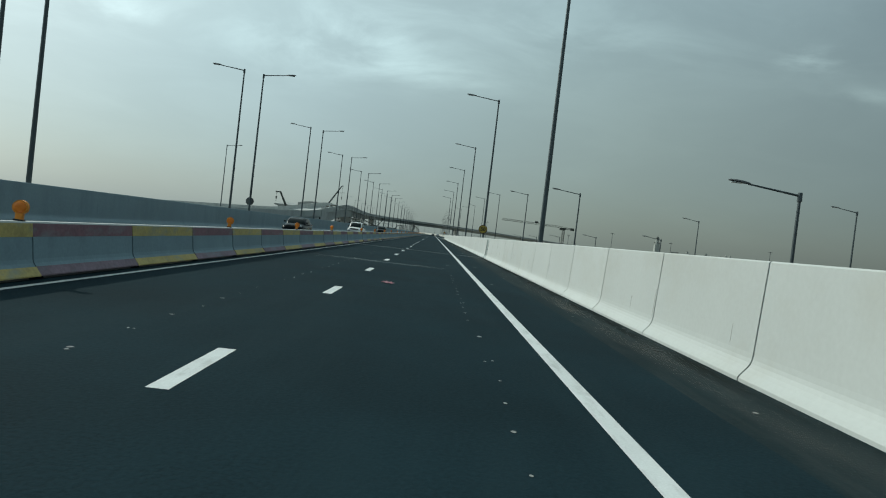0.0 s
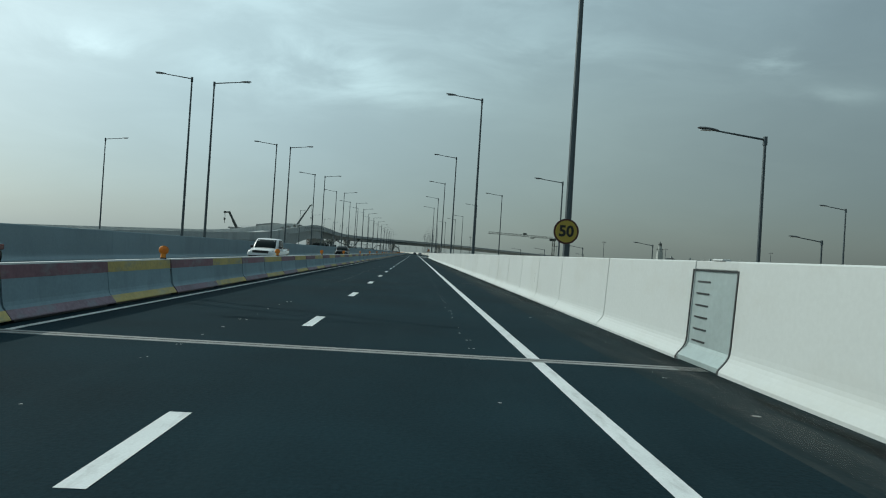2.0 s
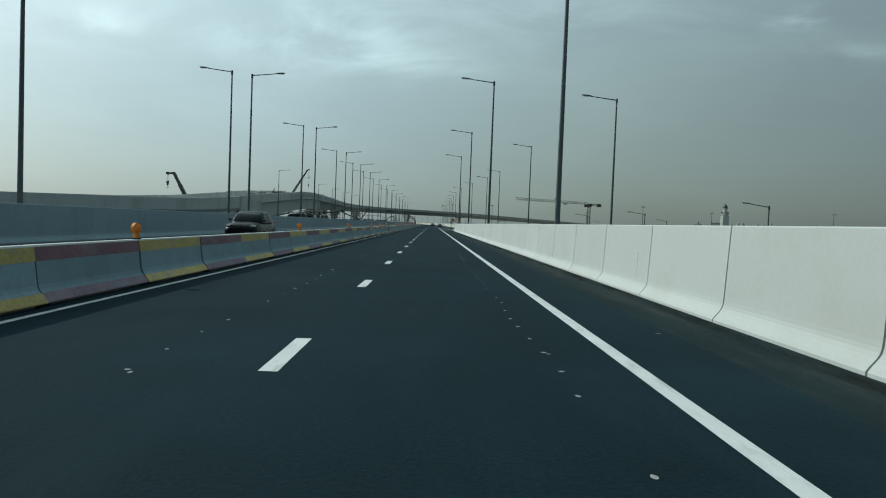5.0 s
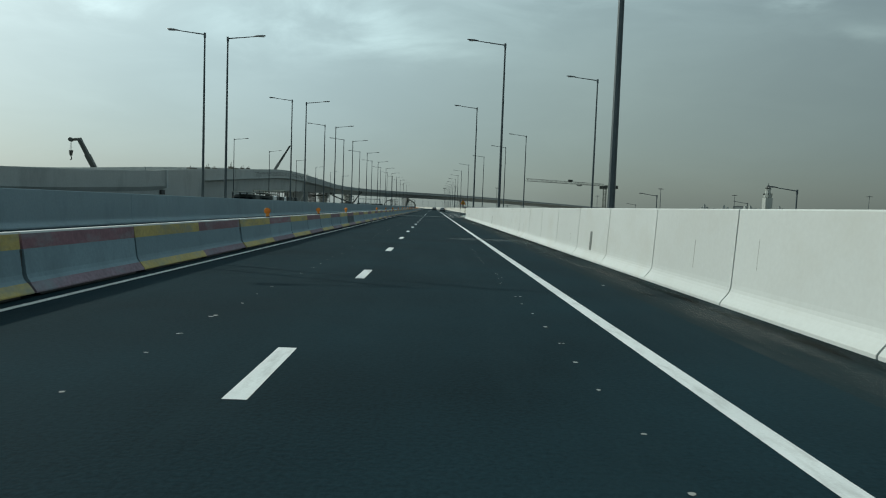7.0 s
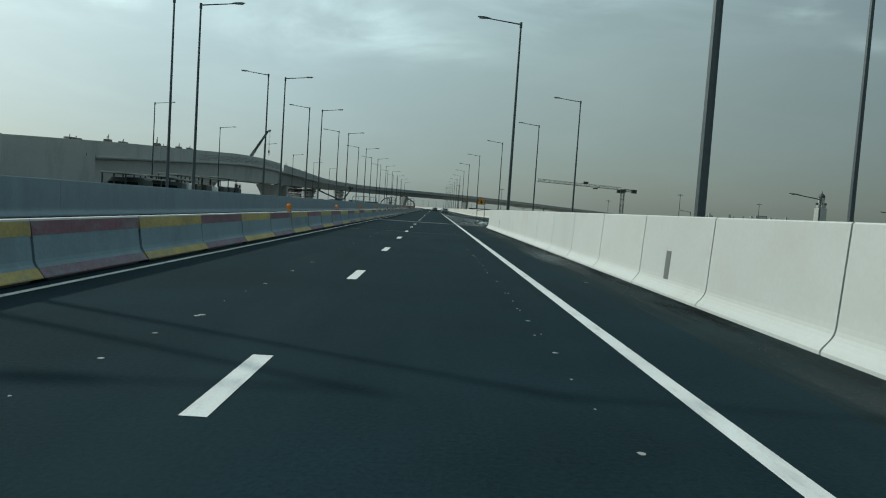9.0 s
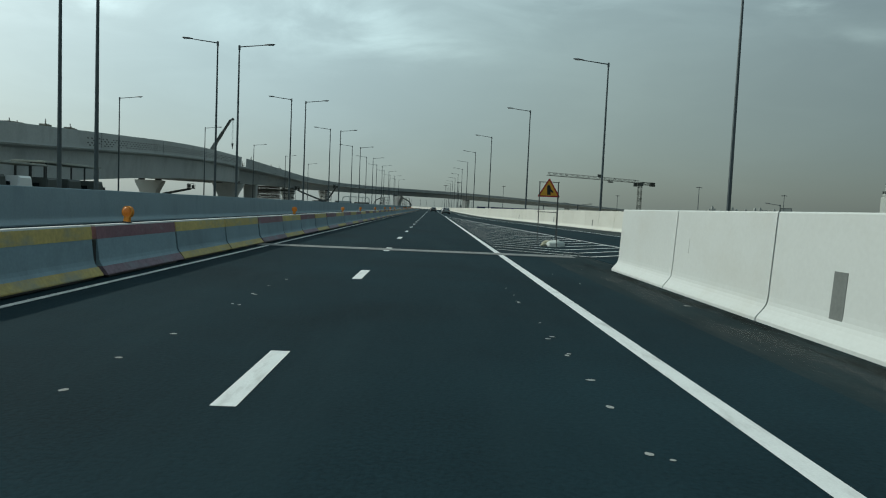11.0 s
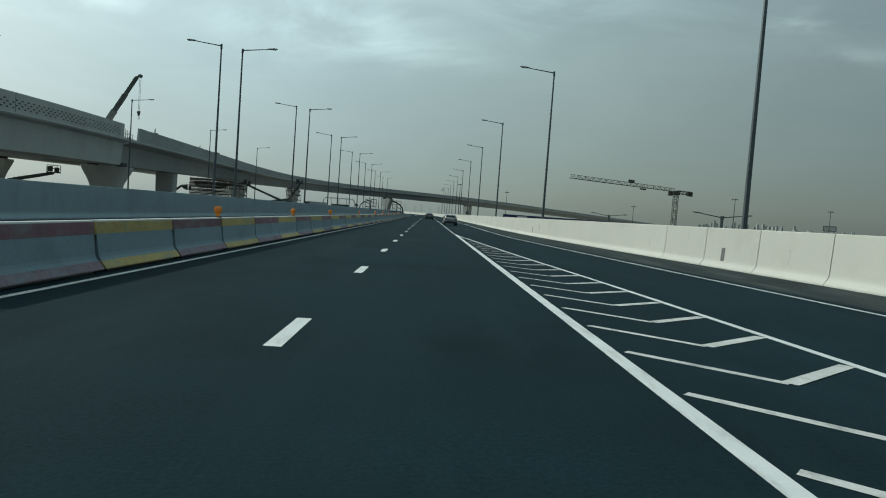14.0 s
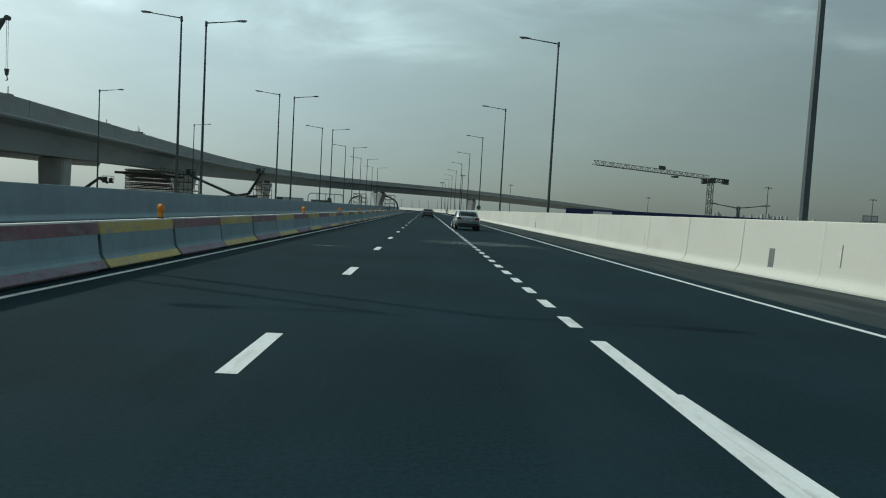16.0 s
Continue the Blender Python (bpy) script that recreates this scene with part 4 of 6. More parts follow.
def build_work_sign():
    b = thing("merge_sign", "triangular orange merge sign on a black folding steel frame", "road sign", "", pose(4.63, 247.0, 0, 0, 0, -8))
    # triangle, rounded corners
    def tri(size, y0, y1, lift):
        bm = bmesh.new()
        loop = []
        corners = [(-size / 2, 0), (size / 2, 0), (0, size * 0.84)]
        cx, cz = 0, size * 0.28
        for k, (x, z) in enumerate(corners):
            p, n = corners[k - 1], corners[(k + 1) % 3]
            for q in (p, n):
                d = Vector((q[0] - x, q[1] - z)).normalized() * size * 0.06
                loop.append((x + d.x, z + d.y))
            loop.insert(len(loop) - 1, ((loop[-1][0] + loop[-2][0]) / 2 * 0.6 + x * 0.4, (loop[-1][1] + loop[-2][1]) / 2 * 0.6 + z * 0.4))
        rings(bm, [[(x, y, z + lift) for x, z in loop] for y in (y0, y1)])
        return bm
    part("plate", tri(0.94, -0.02, 0.0, 2.03), SIGN_RED, b, "red bordered plate")
    part("face", tri(0.74, -0.027, -0.02, 2.09), SIGN_ORANGE, b, "orange face")
    bm = bmesh.new()
    rings(bm, [[(x, y, z) for x, z in ((-0.065, 2.12), (0.075, 2.12), (0.055, 2.46), (0.0, 2.53), (-0.05, 2.52), (-0.085, 2.46))] for y in (-0.033, -0.027)])
    rings(bm, [[(x, y, z) for x, z in ((0.066, 2.26), (0.15, 2.20), (0.19, 2.235), (0.09, 2.35), (0.06, 2.40))] for y in (-0.033, -0.027)])
    part("symbol", bm, BLACK, b, "black merging arrow")
    for x0, x1, y0, y1 in ((-0.385, -0.385, 0.03, -0.66), (0.385, 0.385, 0.03, -0.66), (-0.375, -0.36, 0.05, 0.66), (0.375, 0.40, 0.05, 0.72)):
        bm = bmesh.new()
        rod(bm, (x0, y0, 2.645), (x1, y1, 0.0), 0.017, sides=8)
        part("leg", bm, DARK_STEEL, b)
    for z, y in ((2.645, 0.03), (1.41, 0.32)):
        bm = bmesh.new()
        rod(bm, (-0.42, y, z), (0.42, y, z), 0.015, sides=8)
        part("cross_bar", bm, DARK_STEEL, b)
    rnd = random.Random(2)
    for x, y, s, turn, mat, look_of in ((4.84, 247.72, 1.0, 12, CAMO, "mottled camouflage"), (4.98, 246.75, 1.25, -12, PALE_BAG, "pale plastic"), (4.50, 246.85, 0.62, 60, CAMO, "small mottled camouflage")):
        bm = bmesh.new()
        bmesh.ops.create_icosphere(bm, subdivisions=3, radius=1)
        for v in bm.verts:
            k = 1 + 0.18 * noise.noise(v.co * 2.2 + Vector((x, y, 0))) + 0.05 * noise.noise(v.co * 7)
            v.co = Vector((v.co.x * 0.30 * k, v.co.y * 0.19 * k, max(-0.085, v.co.z * 0.14 * k - 0.01)))
            if v.co.x > 0.24:
                v.co.y *= 0.55
        bag = part("sandbag", bm, mat, None, smooth=True)
        tagged(bag, f"lumpy {look_of} sandbag weighing down the sign frame", "sandbag", "sandbags at the sign")
        bag.matrix_world = pose(x, y, 0.088 * s, 0, 0, turn) @ Matrix.Scale(s, 4)


# ---- vehicles ----
def build_car(name, label, paint, m, length=4.6, width=1.8, height=1.46, pickup=False):
    """A car with its nose along +y: lofted body, tapered cabin with panes, wheels and lights."""
    b = thing(name, label, "pickup truck" if pickup else "car", "", m)
    L, W, H = length, width, height

    def ring(y, zb, zt, half):
        pts = []
        for i in range(20):
            a = (i + 0.5) * math.tau / 20
            c, s = math.cos(a), math.sin(a)
            k = (abs(c) ** 5 + abs(s) ** 5) ** -0.2
            lean = 1 - 0.10 * max(0.0, s * k) - 0.05 * max(0.0, -s * k)
            pts.append((half * c * k * lean, y, (zb + zt) / 2 + (zt - zb) / 2 * s * k))
        return pts
    if pickup:
        st = [(-0.5, 0.50, 1.08, 0.94), (-0.49, 0.44, 1.12, 0.98), (-0.3, 0.40, 1.12, 1.0), (0.0, 0.38, 1.10, 1.0), (0.26, 0.38, 1.12, 1.0), (0.36, 0.40, 1.08, 0.99), (0.46, 0.42, 1.0, 0.95), (0.49, 0.46, 0.92, 0.90), (0.5, 0.52, 0.82, 0.84)]
        zb, foot, head, hb, ht = 1.05, (-0.17, 0.27), (-0.13, 0.12), 0.465, 0.40
    else:
        f = H / 1.46
        st = [(y, z0, z1 * f, w) for y, z0, z1, w in ((-0.5, 0.45, 0.94, 0.84), (-0.485, 0.34, 1.02, 0.93), (-0.42, 0.27, 1.05, 0.98), (-0.25, 0.23, 0.99, 1.0), (0.0, 0.21, 0.96, 1.0), (0.2, 0.21, 0.97, 1.0), (0.3, 0.22, 0.93, 0.99), (0.42, 0.24, 0.84, 0.96), (0.475, 0.28, 0.74, 0.90), (0.5, 0.36, 0.62, 0.78))]
        zb, foot, head, hb, ht = 0.93 * f, (-0.40, 0.26), (-0.22, 0.07), 0.465, 0.375
    bm = bmesh.new()
    rings(bm, [ring(y * L, z0, z1, w * W / 2) for y, z0, z1, w in st])
    part("body", bm, paint, b, smooth=True)
    def cab(v, a, out=0.0):
        """A point on the cabin: v from the waist to the roof, a round it from the right-hand side."""
        e = v * v * (0.35 + 0.65 * v) * 0.55 + v * 0.45
        y0, y1 = foot[0] + (head[0] - foot[0]) * e, foot[1] + (head[1] - foot[1]) * e
        half, long = (hb + (ht - hb) * (0.4 * v + 0.6 * v * v)) * W + out, (y1 - y0) / 2 * L + out
        c, n = math.cos(a), math.sin(a)
        k = (abs(c) ** 6 + abs(n) ** 6) ** (-1 / 6)
        return Vector((half * c * k, (y0 + y1) / 2 * L + long * n * k, zb + (H - 0.05 - zb) * v))
    turns = [(i + 0.5) * math.tau / 48 for i in range(48)]
    bm = bmesh.new()
    loops = [[cab(v, a) for a in turns] for v in (-0.06, 0.0, 0.25, 0.5, 0.75, 0.92, 1.0)]
    mid = (head[0] + head[1]) / 2 * L
    for f, up in ((0.93, 0.022), (0.75, 0.040), (0.4, 0.049)):
        loops.append([Vector((p.x * f, mid + (p.y - mid) * f, H - 0.05 + up)) for p in loops[6]])
    rings(bm, loops)
    cabin = part("roof", bm, paint, b, smooth=True)

    def pane(nm, a0, a1, v0, v1):
        bm = bmesh.new()
        n = 8
        both = []
        for out in (-0.012, 0.009):
            both.append([[bm.verts.new(cab(v0 + (v1 - v0) * j / 4, radians(a0 + (a1 - a0) * i / n), out)) for i in range(n + 1)] for j in range(5)])
        for g in both:
            for j in range(4):
                for i in range(n):
                    bm.faces.new((g[j][i], g[j][i + 1], g[j + 1][i + 1], g[j + 1][i]))
        p, q = both
        rim = [(0, i) for i in range(n)] + [(j, n) for j in range(4)] + [(4, i) for i in range(n, 0, -1)] + [(j, 0) for j in range(4, 0, -1)]
        for (j, i), (j1, i1) in zip(rim, rim[1:] + rim[:1]):
            bm.faces.new((p[j][i], p[j1][i1], q[j1][i1], q[j][i]))
        part(nm, bm, CAR_GLASS, cabin, "dark tinted glass", smooth=True)
    pane("windscreen", 50, 130, 0.06, 0.93)
    pane("rear_window", 230, 310, 0.16, 0.92)
    for c in (0, 180):
        pane("side_window", c - 36, c - 3, 0.10, 0.90)
        pane("side_window", c + 3, c + 36, 0.10, 0.90)
    back, nose = st[1][2], st[-3][2]
    for s in (-1, 1):
        bm = bmesh.new()
        block(bm, s * (0.48 * W + 0.05) - 0.09, s * (0.48 * W + 0.05) + 0.09, 0.19 * L, 0.19 * L + 0.09, zb + 0.03, zb + 0.17, 0.03)
        part("mirror", bm, TRIM, b, "black wing mirror")
        bm = bmesh.new()
        block(bm, s * 0.35 * W - 0.14, s * 0.35 * W + 0.14, 0.44 * L, 0.4735 * L, nose - 0.17, nose - 0.05, 0.03)
        part("headlight", bm, HEADLIGHT, b, "clear headlight")
        bm = bmesh.new()
        block(bm, s * 0.36 * W - 0.17, s * 0.36 * W + 0.14, -0.505 * L, -0.46 * L, back - 0.22, back - 0.07, 0.02)
        part("tail_light", bm, TAIL, b, "red tail light")
        for y in (0.02, -0.19):
            bm = bmesh.new()
            block(bm, s * 0.497 * W - 0.012, s * 0.497 * W + 0.012, y * L, (y + 0.038) * L, zb - 0.12, zb - 0.09, 0.006)
            part("door_handle", bm, TRIM, b)
        for y in (-0.29 * L, 0.31 * L):
            r = 0.37 if pickup else 0.33
            x = s * (0.5 * W - 0.11)
            bm = bmesh.new()
            rings(bm, [[(x + o, y + rr * math.cos(k * math.tau / 24), r + rr * math.sin(k * math.tau / 24)) for k in range(24)] for o, rr in ((-0.11, r * 0.9), (-0.09, r), (0.09, r), (0.115, r * 0.9))])
            wheel = part("wheel", bm, TYRE, b, "black tyre on an alloy rim", smooth=True)
            bm = bmesh.new()
            rod(bm, (x + s * 0.1, y, r), (x + s * 0.122, y, r), r * 0.62, sides=20)
            for k in range(5):
                a = k * math.tau / 5
                rod(bm, (x + s * 0.125, y, r), (x + s * 0.125, y + math.cos(a) * r * 0.58, r + math.sin(a) * r * 0.58), 0.03, 0.022, 6)
            part("rim", bm, RIM, wheel)
    bm = bmesh.new()
    block(bm, -0.42 * W, 0.42 * W, -0.508 * L, -0.45 * L, 0.30 + 0.1 * pickup, 0.52 + 0.1 * pickup, 0.04)
    part("rear_bumper", bm, TRIM, b, "black rear bumper")
    bm = bmesh.new()
    block(bm, -0.40 * W, 0.40 * W, 0.45 * L, 0.503 * L, 0.26 + 0.16 * pickup, 0.44 + 0.16 * pickup, 0.04)
    part("front_bumper", bm, TRIM, b, "black front bumper")
    bm = bmesh.new()
    block(bm, -0.27, 0.27, -0.508 * L, -0.46 * L, back - 0.36, back - 0.25, 0.004)
    plate = part("number_plate", bm, PLATE, b, "pale plate with a dark bar")
    bm = bmesh.new()
    block(bm, -0.2, 0.2, -0.5095 * L, -0.46 * L, back - 0.33, back - 0.28)
    part("plate_bar", bm, BLACK, plate)
    bm = bmesh.new()
    block(bm, -0.28 * W, 0.28 * W, 0.46 * L, 0.501 * L, nose - 0.26, nose - 0.08, 0.03)
    part("grille", bm, TRIM, b, "black grille")
    if pickup:
        bm = bmesh.new()
        block(bm, -0.40 * W, 0.40 * W, -0.47 * L, -0.19 * L, 1.10, 1.128, 0.01)
        part("load_bed", bm, TRIM, b, "dark open load bed")
    return b


def build_vehicles():
    build_car("car", "dark saloon car driving ahead on the asphalt", GREY_PAINT, pose(0.35, 427, 0), 4.7, 1.82, 1.45)
    build_car("car", "silver saloon car on the joining lane", SILVER_PAINT, pose(3.05, 373.0, 0.0, 0, 0, 1.5), 4.65, 1.84, 1.46)
    build_car("car", "dark green saloon car coming the other way behind the barriers", DARK_PAINT, pose(-11.05, 51.5, 0, 0, 0, 180), 4.6, 1.8, 1.48)
    build_car("pickup_truck", "white double-cab pickup truck behind the coloured barriers", WHITE_PAINT, pose(-9.6, 82.0, 0, 0, 0, 180), 5.2, 1.85, 1.74, True)
    build_car("car", "black off-road car coming the other way behind the barriers", BLACK_PAINT, pose(-10.6, 137, 0, 0, 0, 180), 4.8, 1.9, 1.7)


# ---- the flyover ----
# near upper edge of the parapet: x, y, z, depth of parapet, depth to the soffit
EDGE = [(-42.2, 236, 5.2, 1.9, 6.2), (-43.0, 268, 7.2, 1.9, 6.4), (-44.2, 296, 8.7, 2.0, 6.4), (-45.4, 320, 10.0, 2.1, 6.3), (-46.3, 340, 11.0, 2.2, 6.4), (-47.0, 362, 11.6, 2.2, 6.4), (-47.9, 388, 11.8, 2.2, 6.3), (-49.2, 420, 11.8, 2.1, 5.9), (-50.2, 455, 11.6, 1.9, 5.2), (-50.0, 490, 11.3, 1.7, 4.8), (-47.0, 522, 11.2, 1.5, 4.3), (-38.5, 552, 11.1, 1.3, 4.0), (-22, 577, 11.0, 1.25, 3.85), (0, 597, 10.85, 1.2, 3.75), (22, 618, 10.6, 1.2, 3.7), (48, 652, 10.2, 1.2, 3.7), (80, 702, 9.6, 1.2, 3.7), (120, 765, 8.9, 1.2, 3.7), (180, 860, 7.8, 1.2, 3.7), (260, 985, 6.0, 1.2, 3.7)]
DECK_WIDE = 11.0


def sweep_rows(pts, section):
    """Loops of a section (inwards, down) carried along the flyover's edge."""
    loops = []
    for i, p in enumerate(pts):
        a, c = pts[max(0, i - 1)], pts[min(len(pts) - 1, i + 1)]
        d = Vector((c[0] - a[0], c[1] - a[1])).normalized()
        n = Vector((-d.y, d.x))
        loops.append([(p[0] + n.x * o, p[1] + n.y * o, p[2] - u) for o, u in section(p)])
    return loops


def build_flyover():
    fly = thing("flyover", "long curved grey concrete flyover under construction on flared piers", "flyover")
    line = smooth_line(EDGE, 6)
    close = smooth_line(EDGE, 1.2)
    first = [p for p in close if 264.2 <= p[1] <= 389.3]
    second = [p for p in close if 389.3 < p[1] < 396] + [p for p in line if p[1] > 397]
    railed = ([p for p in first if p[1] < 387.5], [p for p in second if p[1] > 391.6])
    W = DECK_WIDE

    def deck(p):
        h, t = p[3], p[4]
        return [(0.12, h), (0.12, h + 0.35), (1.1, h + 0.6), (1.4, t), (W - 1.4, t), (W - 1.1, h + 0.6), (W - 0.12, h + 0.35), (W - 0.12, h)]

    def winged_deck(p):
        """The later spans: wide thin wings and a web that leans far in below them."""
        h, t = p[3], p[4]
        return [(0.12, h), (0.12, h + 0.42), (2.3, h + 0.85), (3.3, t), (W - 3.3, t), (W - 2.3, h + 0.85), (W - 0.12, h + 0.42), (W - 0.12, h)]

    def near_parapet(p):
        h = p[3]
        return [(0, 0), (0, h + 0.10), (0.42, h - 0.003), (0.42, h - 0.25), (0.28, 0)]

    def far_parapet(p):
        h = p[3]
        return [(W, 0), (W, h + 0.10), (W - 0.42, h - 0.003), (W - 0.42, h - 0.25), (W - 0.28, 0)]
    for pts, rail, mat, shape in ((first, railed[0], DECK, deck), (second, railed[1], DECK_SHADED, winged_deck)):
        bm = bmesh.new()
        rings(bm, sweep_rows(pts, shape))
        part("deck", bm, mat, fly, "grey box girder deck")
        for sec in (near_parapet, far_parapet):
            bm = bmesh.new()
            rings(bm, sweep_rows(rail, sec))
            part("parapet", bm, mat, fly, "solid concrete parapet")
        # drip ledge under the parapet, the light on it put into its pale colour
        bm = bmesh.new()
        rings(bm, sweep_rows(pts, lambda p: [(-0.10, p[3] + 0.02), (-0.10, p[3] + 0.20), (0.12, p[3] + 0.24), (0.12, p[3] + 0.02)]))
        part("ledge", bm, WHITE_WALL, fly, "ledge below the parapet, painted pale as if lit")
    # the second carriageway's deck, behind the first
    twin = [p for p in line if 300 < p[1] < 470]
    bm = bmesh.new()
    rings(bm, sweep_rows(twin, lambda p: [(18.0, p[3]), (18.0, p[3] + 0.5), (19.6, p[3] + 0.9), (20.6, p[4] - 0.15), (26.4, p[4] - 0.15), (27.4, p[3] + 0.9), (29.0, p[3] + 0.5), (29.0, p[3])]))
    part("twin_deck", bm, DECK_SHADED, fly, "shaded deck of the second carriageway")
    bm = bmesh.new()
    rings(bm, sweep_rows([p for p in twin if p[1] < 400], lambda p: [(18.0, 0.3), (18.0, p[3] - 0.004), (18.4, p[3] - 0.004), (18.3, 0.3)]))
    part("parapet", bm, DECK_SHADED, fly, "solid concrete parapet")
    # rows of tie holes left in the near parapet
    spot = [p for p in smooth_line(EDGE, 0.55) if 306 < p[1] < 385]
    rnd = random.Random(17)
    hole = None
    for i, p in enumerate(spot):
        for k in range(4):
            if (i + k) % 2 == 0 and rnd.random() < 0.92:
                m = pose(p[0], p[1], p[2] - 0.85 - 0.30 * k)
                if hole is None:
                    bm = bmesh.new()
                    block(bm, -0.02, 0.035, -0.17, 0.17, -0.075, 0.075)
                    hole = part("tie_hole", bm, BLACK, fly, "dark tie hole")
                    hole.matrix_basis = m
                else:
                    piece("tie_hole", hole.data, fly, m)
    # thin vertical joints in the parapet
    for p in [q for q in smooth_line(EDGE, 1.0) if 262 < q[1] < 560][::24]:
        bm = bmesh.new()
        block(bm, p[0] - 0.025, p[0] + 0.02, p[1] - 0.025, p[1] + 0.025, p[2] - p[3], p[2] + 0.004)
        part("parapet_joint", bm, JOINT, fly)
    # working platform on the far side, where the crane stands
    bm = bmesh.new()
    block(bm, -78, -58.2, 404, 436, 8.9, 9.6, 0.05)
    part("side_deck", bm, DECK_SHADED, fly, "flat side deck")
    # starter bars in the open gap
    bm = bmesh.new()
    rnd = random.Random(9)
    for k in range(26):
        x, y = -48.3 - rnd.uniform(0, 3.0), rnd.uniform(387.8, 391.4)
        rod(bm, (x, y, 9.3), (x + rnd.uniform(-0.1, 0.1), y, 9.6 + rnd.uniform(0.4, 1.8)), 0.03, sides=5)
    for z in (9.9, 10.4):
        rod(bm, (-48.3, 387.6, z), (-48.4, 391.5, z), 0.03, sides=5)
    part("starter_bars", bm, RUST, fly, "rusty starter bars in the gap")
    # piers: width and depth at the foot, width at the head
    piers = [(-50.6, 309, 3.6, 2.0, 6.6, 3.9), (-52.5, 391.4, 4.4, 2.4, 7.6, 5.62), (-55.6, 424, 3.6, 2.6, 3.8, 6.2), (-56.0, 478, 3.6, 2.4, 5.6, 6.5), (-50.0, 528, 3.4, 2.4, 5.8, 6.9), (-19.5, 597, 3.0, 2.6, 6.0, 7.1), (20.5, 630, 3.0, 2.6, 4.4, 6.8), (110, 762, 3.0, 2.6, 4.4, 5.3), (170, 855, 3.0, 2.6, 4.4, 4.3)]
    piers.append((-73.9, 395, 4.2, 2.6, 7.2, 5.7))
    for x, y, w, d, head, top in piers:
        bm = bmesh.new()
        loops = []
        low = -0.8 if x < 8 else -8
        for f, ww in ((0, w), (0.40, w), (0.55, w + (head - w) * 0.16), (0.70, w + (head - w) * 0.46), (0.84, w + (head - w) * 0.80), (0.94, head), (1.0, head)):
            z = low + (top - 0.34 - low) * f
            c = 0.25
            loops.append([(sx * ww / 2 - sx * cx, sy * d / 2 - sy * cy, z) for sx, sy, order in ((1, 1, 0), (-1, 1, 1), (-1, -1, 0), (1, -1, 1)) for cx, cy in (((0, c), (c, 0)) if not order else ((c, 0), (0, c)))])
        rings(bm, loops)
        turn = 0 if y < 520 else -38
        ob = part("pier", bm, DECK, fly, "flared concrete pier")
        ob.matrix_basis = pose(x, y, 0, 0, 0, turn)
        for sx in (-0.3, 0.3):
            bm = bmesh.new()
            block(bm, sx * head - 0.5, sx * head + 0.5, -d * 0.36, d * 0.36, top - 0.35, top + 0.33, 0.03)
            part("bearing", bm, JOINT, ob, "dark rubber bearing")
    # ramp up to the first span: filled between side walls
    ramp = thing("flyover_ramp", "grey concrete ramp climbing to the flyover", "ramp")
    prof = [(110, 1.5), (150, 2.5), (186, 3.4), (212, 4.1), (236, 5.2), (264.5, 6.99)]
    xs = [(110, -42.0), (236, -42.2), (264.5, -42.9)]
    ys = [110 + i * 7.725 for i in range(21)]
    bm = bmesh.new()
    rings(bm, [[(along(xs, y), y, along(prof, y) - 1.35), (along(xs, y), y, -1), (along(xs, y) - W, y, -1), (along(xs, y) - W, y, along(prof, y) - 1.35)] for y in ys])
    part("embankment_wall", bm, DECK, ramp, "smooth grey retaining wall")
    for off, sgn, y0 in ((0.0, 1, 244), (-W, -1, 0)):
        bm = bmesh.new()
        rings(bm, [[(along(xs, y) + off + sgn * 0.04, y, along(prof, y)), (along(xs, y) + off + sgn * 0.04, y, along(prof, y) - 1.6), (along(xs, y) + off - sgn * 0.28, y, along(prof, y) - 1.352), (along(xs, y) + off - sgn * 0.1, y, along(prof, y))] for y in [max(y0, v) for v in ys if v > y0 - 7]])
        part("parapet", bm, DECK, ramp, "plain grey parapet")
    # the older stretch of parapet hangs out over the wall, deeper as the ramp climbs
    hang = [(110, 1.5), (160, 1.6), (245, 3.1)]
    bm = bmesh.new()
    rings(bm, [[(along(xs, y) + o, y, along(prof, y) - u) for o, u in ((0.42, 0.0), (0.42, 0.80 * along(hang, y)), (0.03, along(hang, y)), (-0.45, along(hang, y)), (-0.45, 1.33), (0.12, 1.33), (0.12, 0.0))] for y in [110 + 6.7 * i for i in range(21)]])
    part("hanging_parapet", bm, DECK, ramp, "overhanging grey parapet slab")
    bm = bmesh.new()
    block(bm, -42.45, -41.72, 244.02, 244.55, 2.95, 5.78, 0.03)
    part("joint_post", bm, WHITE_WALL, ramp, "pale concrete joint post")
    # dark block standing in for the shaded gap below the slab
    bm = bmesh.new()
    block(bm, -42.30, -41.95, 242.6, 243.9, 1.9, 2.6, 0.03)
    part("bearing", bm, JOINT, ramp, "dark block painted as the gap under the slab")
    # loose site gear standing on the deck
    rnd = random.Random(21)
    for y, w, h in ((262, 2.2, 0.55), (271, 0.9, 1.0), (276, 1.4, 0.6), (289, 1.1, 1.5), (293, 2.2, 0.5), (299, 1.6, 0.9), (305, 2.6, 0.7), (404, 1.0, 1.3), (430, 1.2, 0.9), (443, 1.6, 1.5), (447, 2.6, 0.7)):
        p = min(line, key=lambda q: abs(q[1] - y))
        z = float(np.interp(y, [q[1] for q in line[:60]], [q[2] for q in line[:60]]))
        gear = thing("site_crate", "small site crate of grey boards and bars on the deck", "crate", "site gear on the flyover", pose(p[0] - 1.6, y, z - p[3] * 1.0, 0, 0, rnd.uniform(-20, 20)))
        bm = bmesh.new()
        for k in range(4):
            block(bm, -0.5, 0.5, -w / 2, w / 2, p[3] * k / 4, p[3] * (k + 0.85) / 4, 0.02)
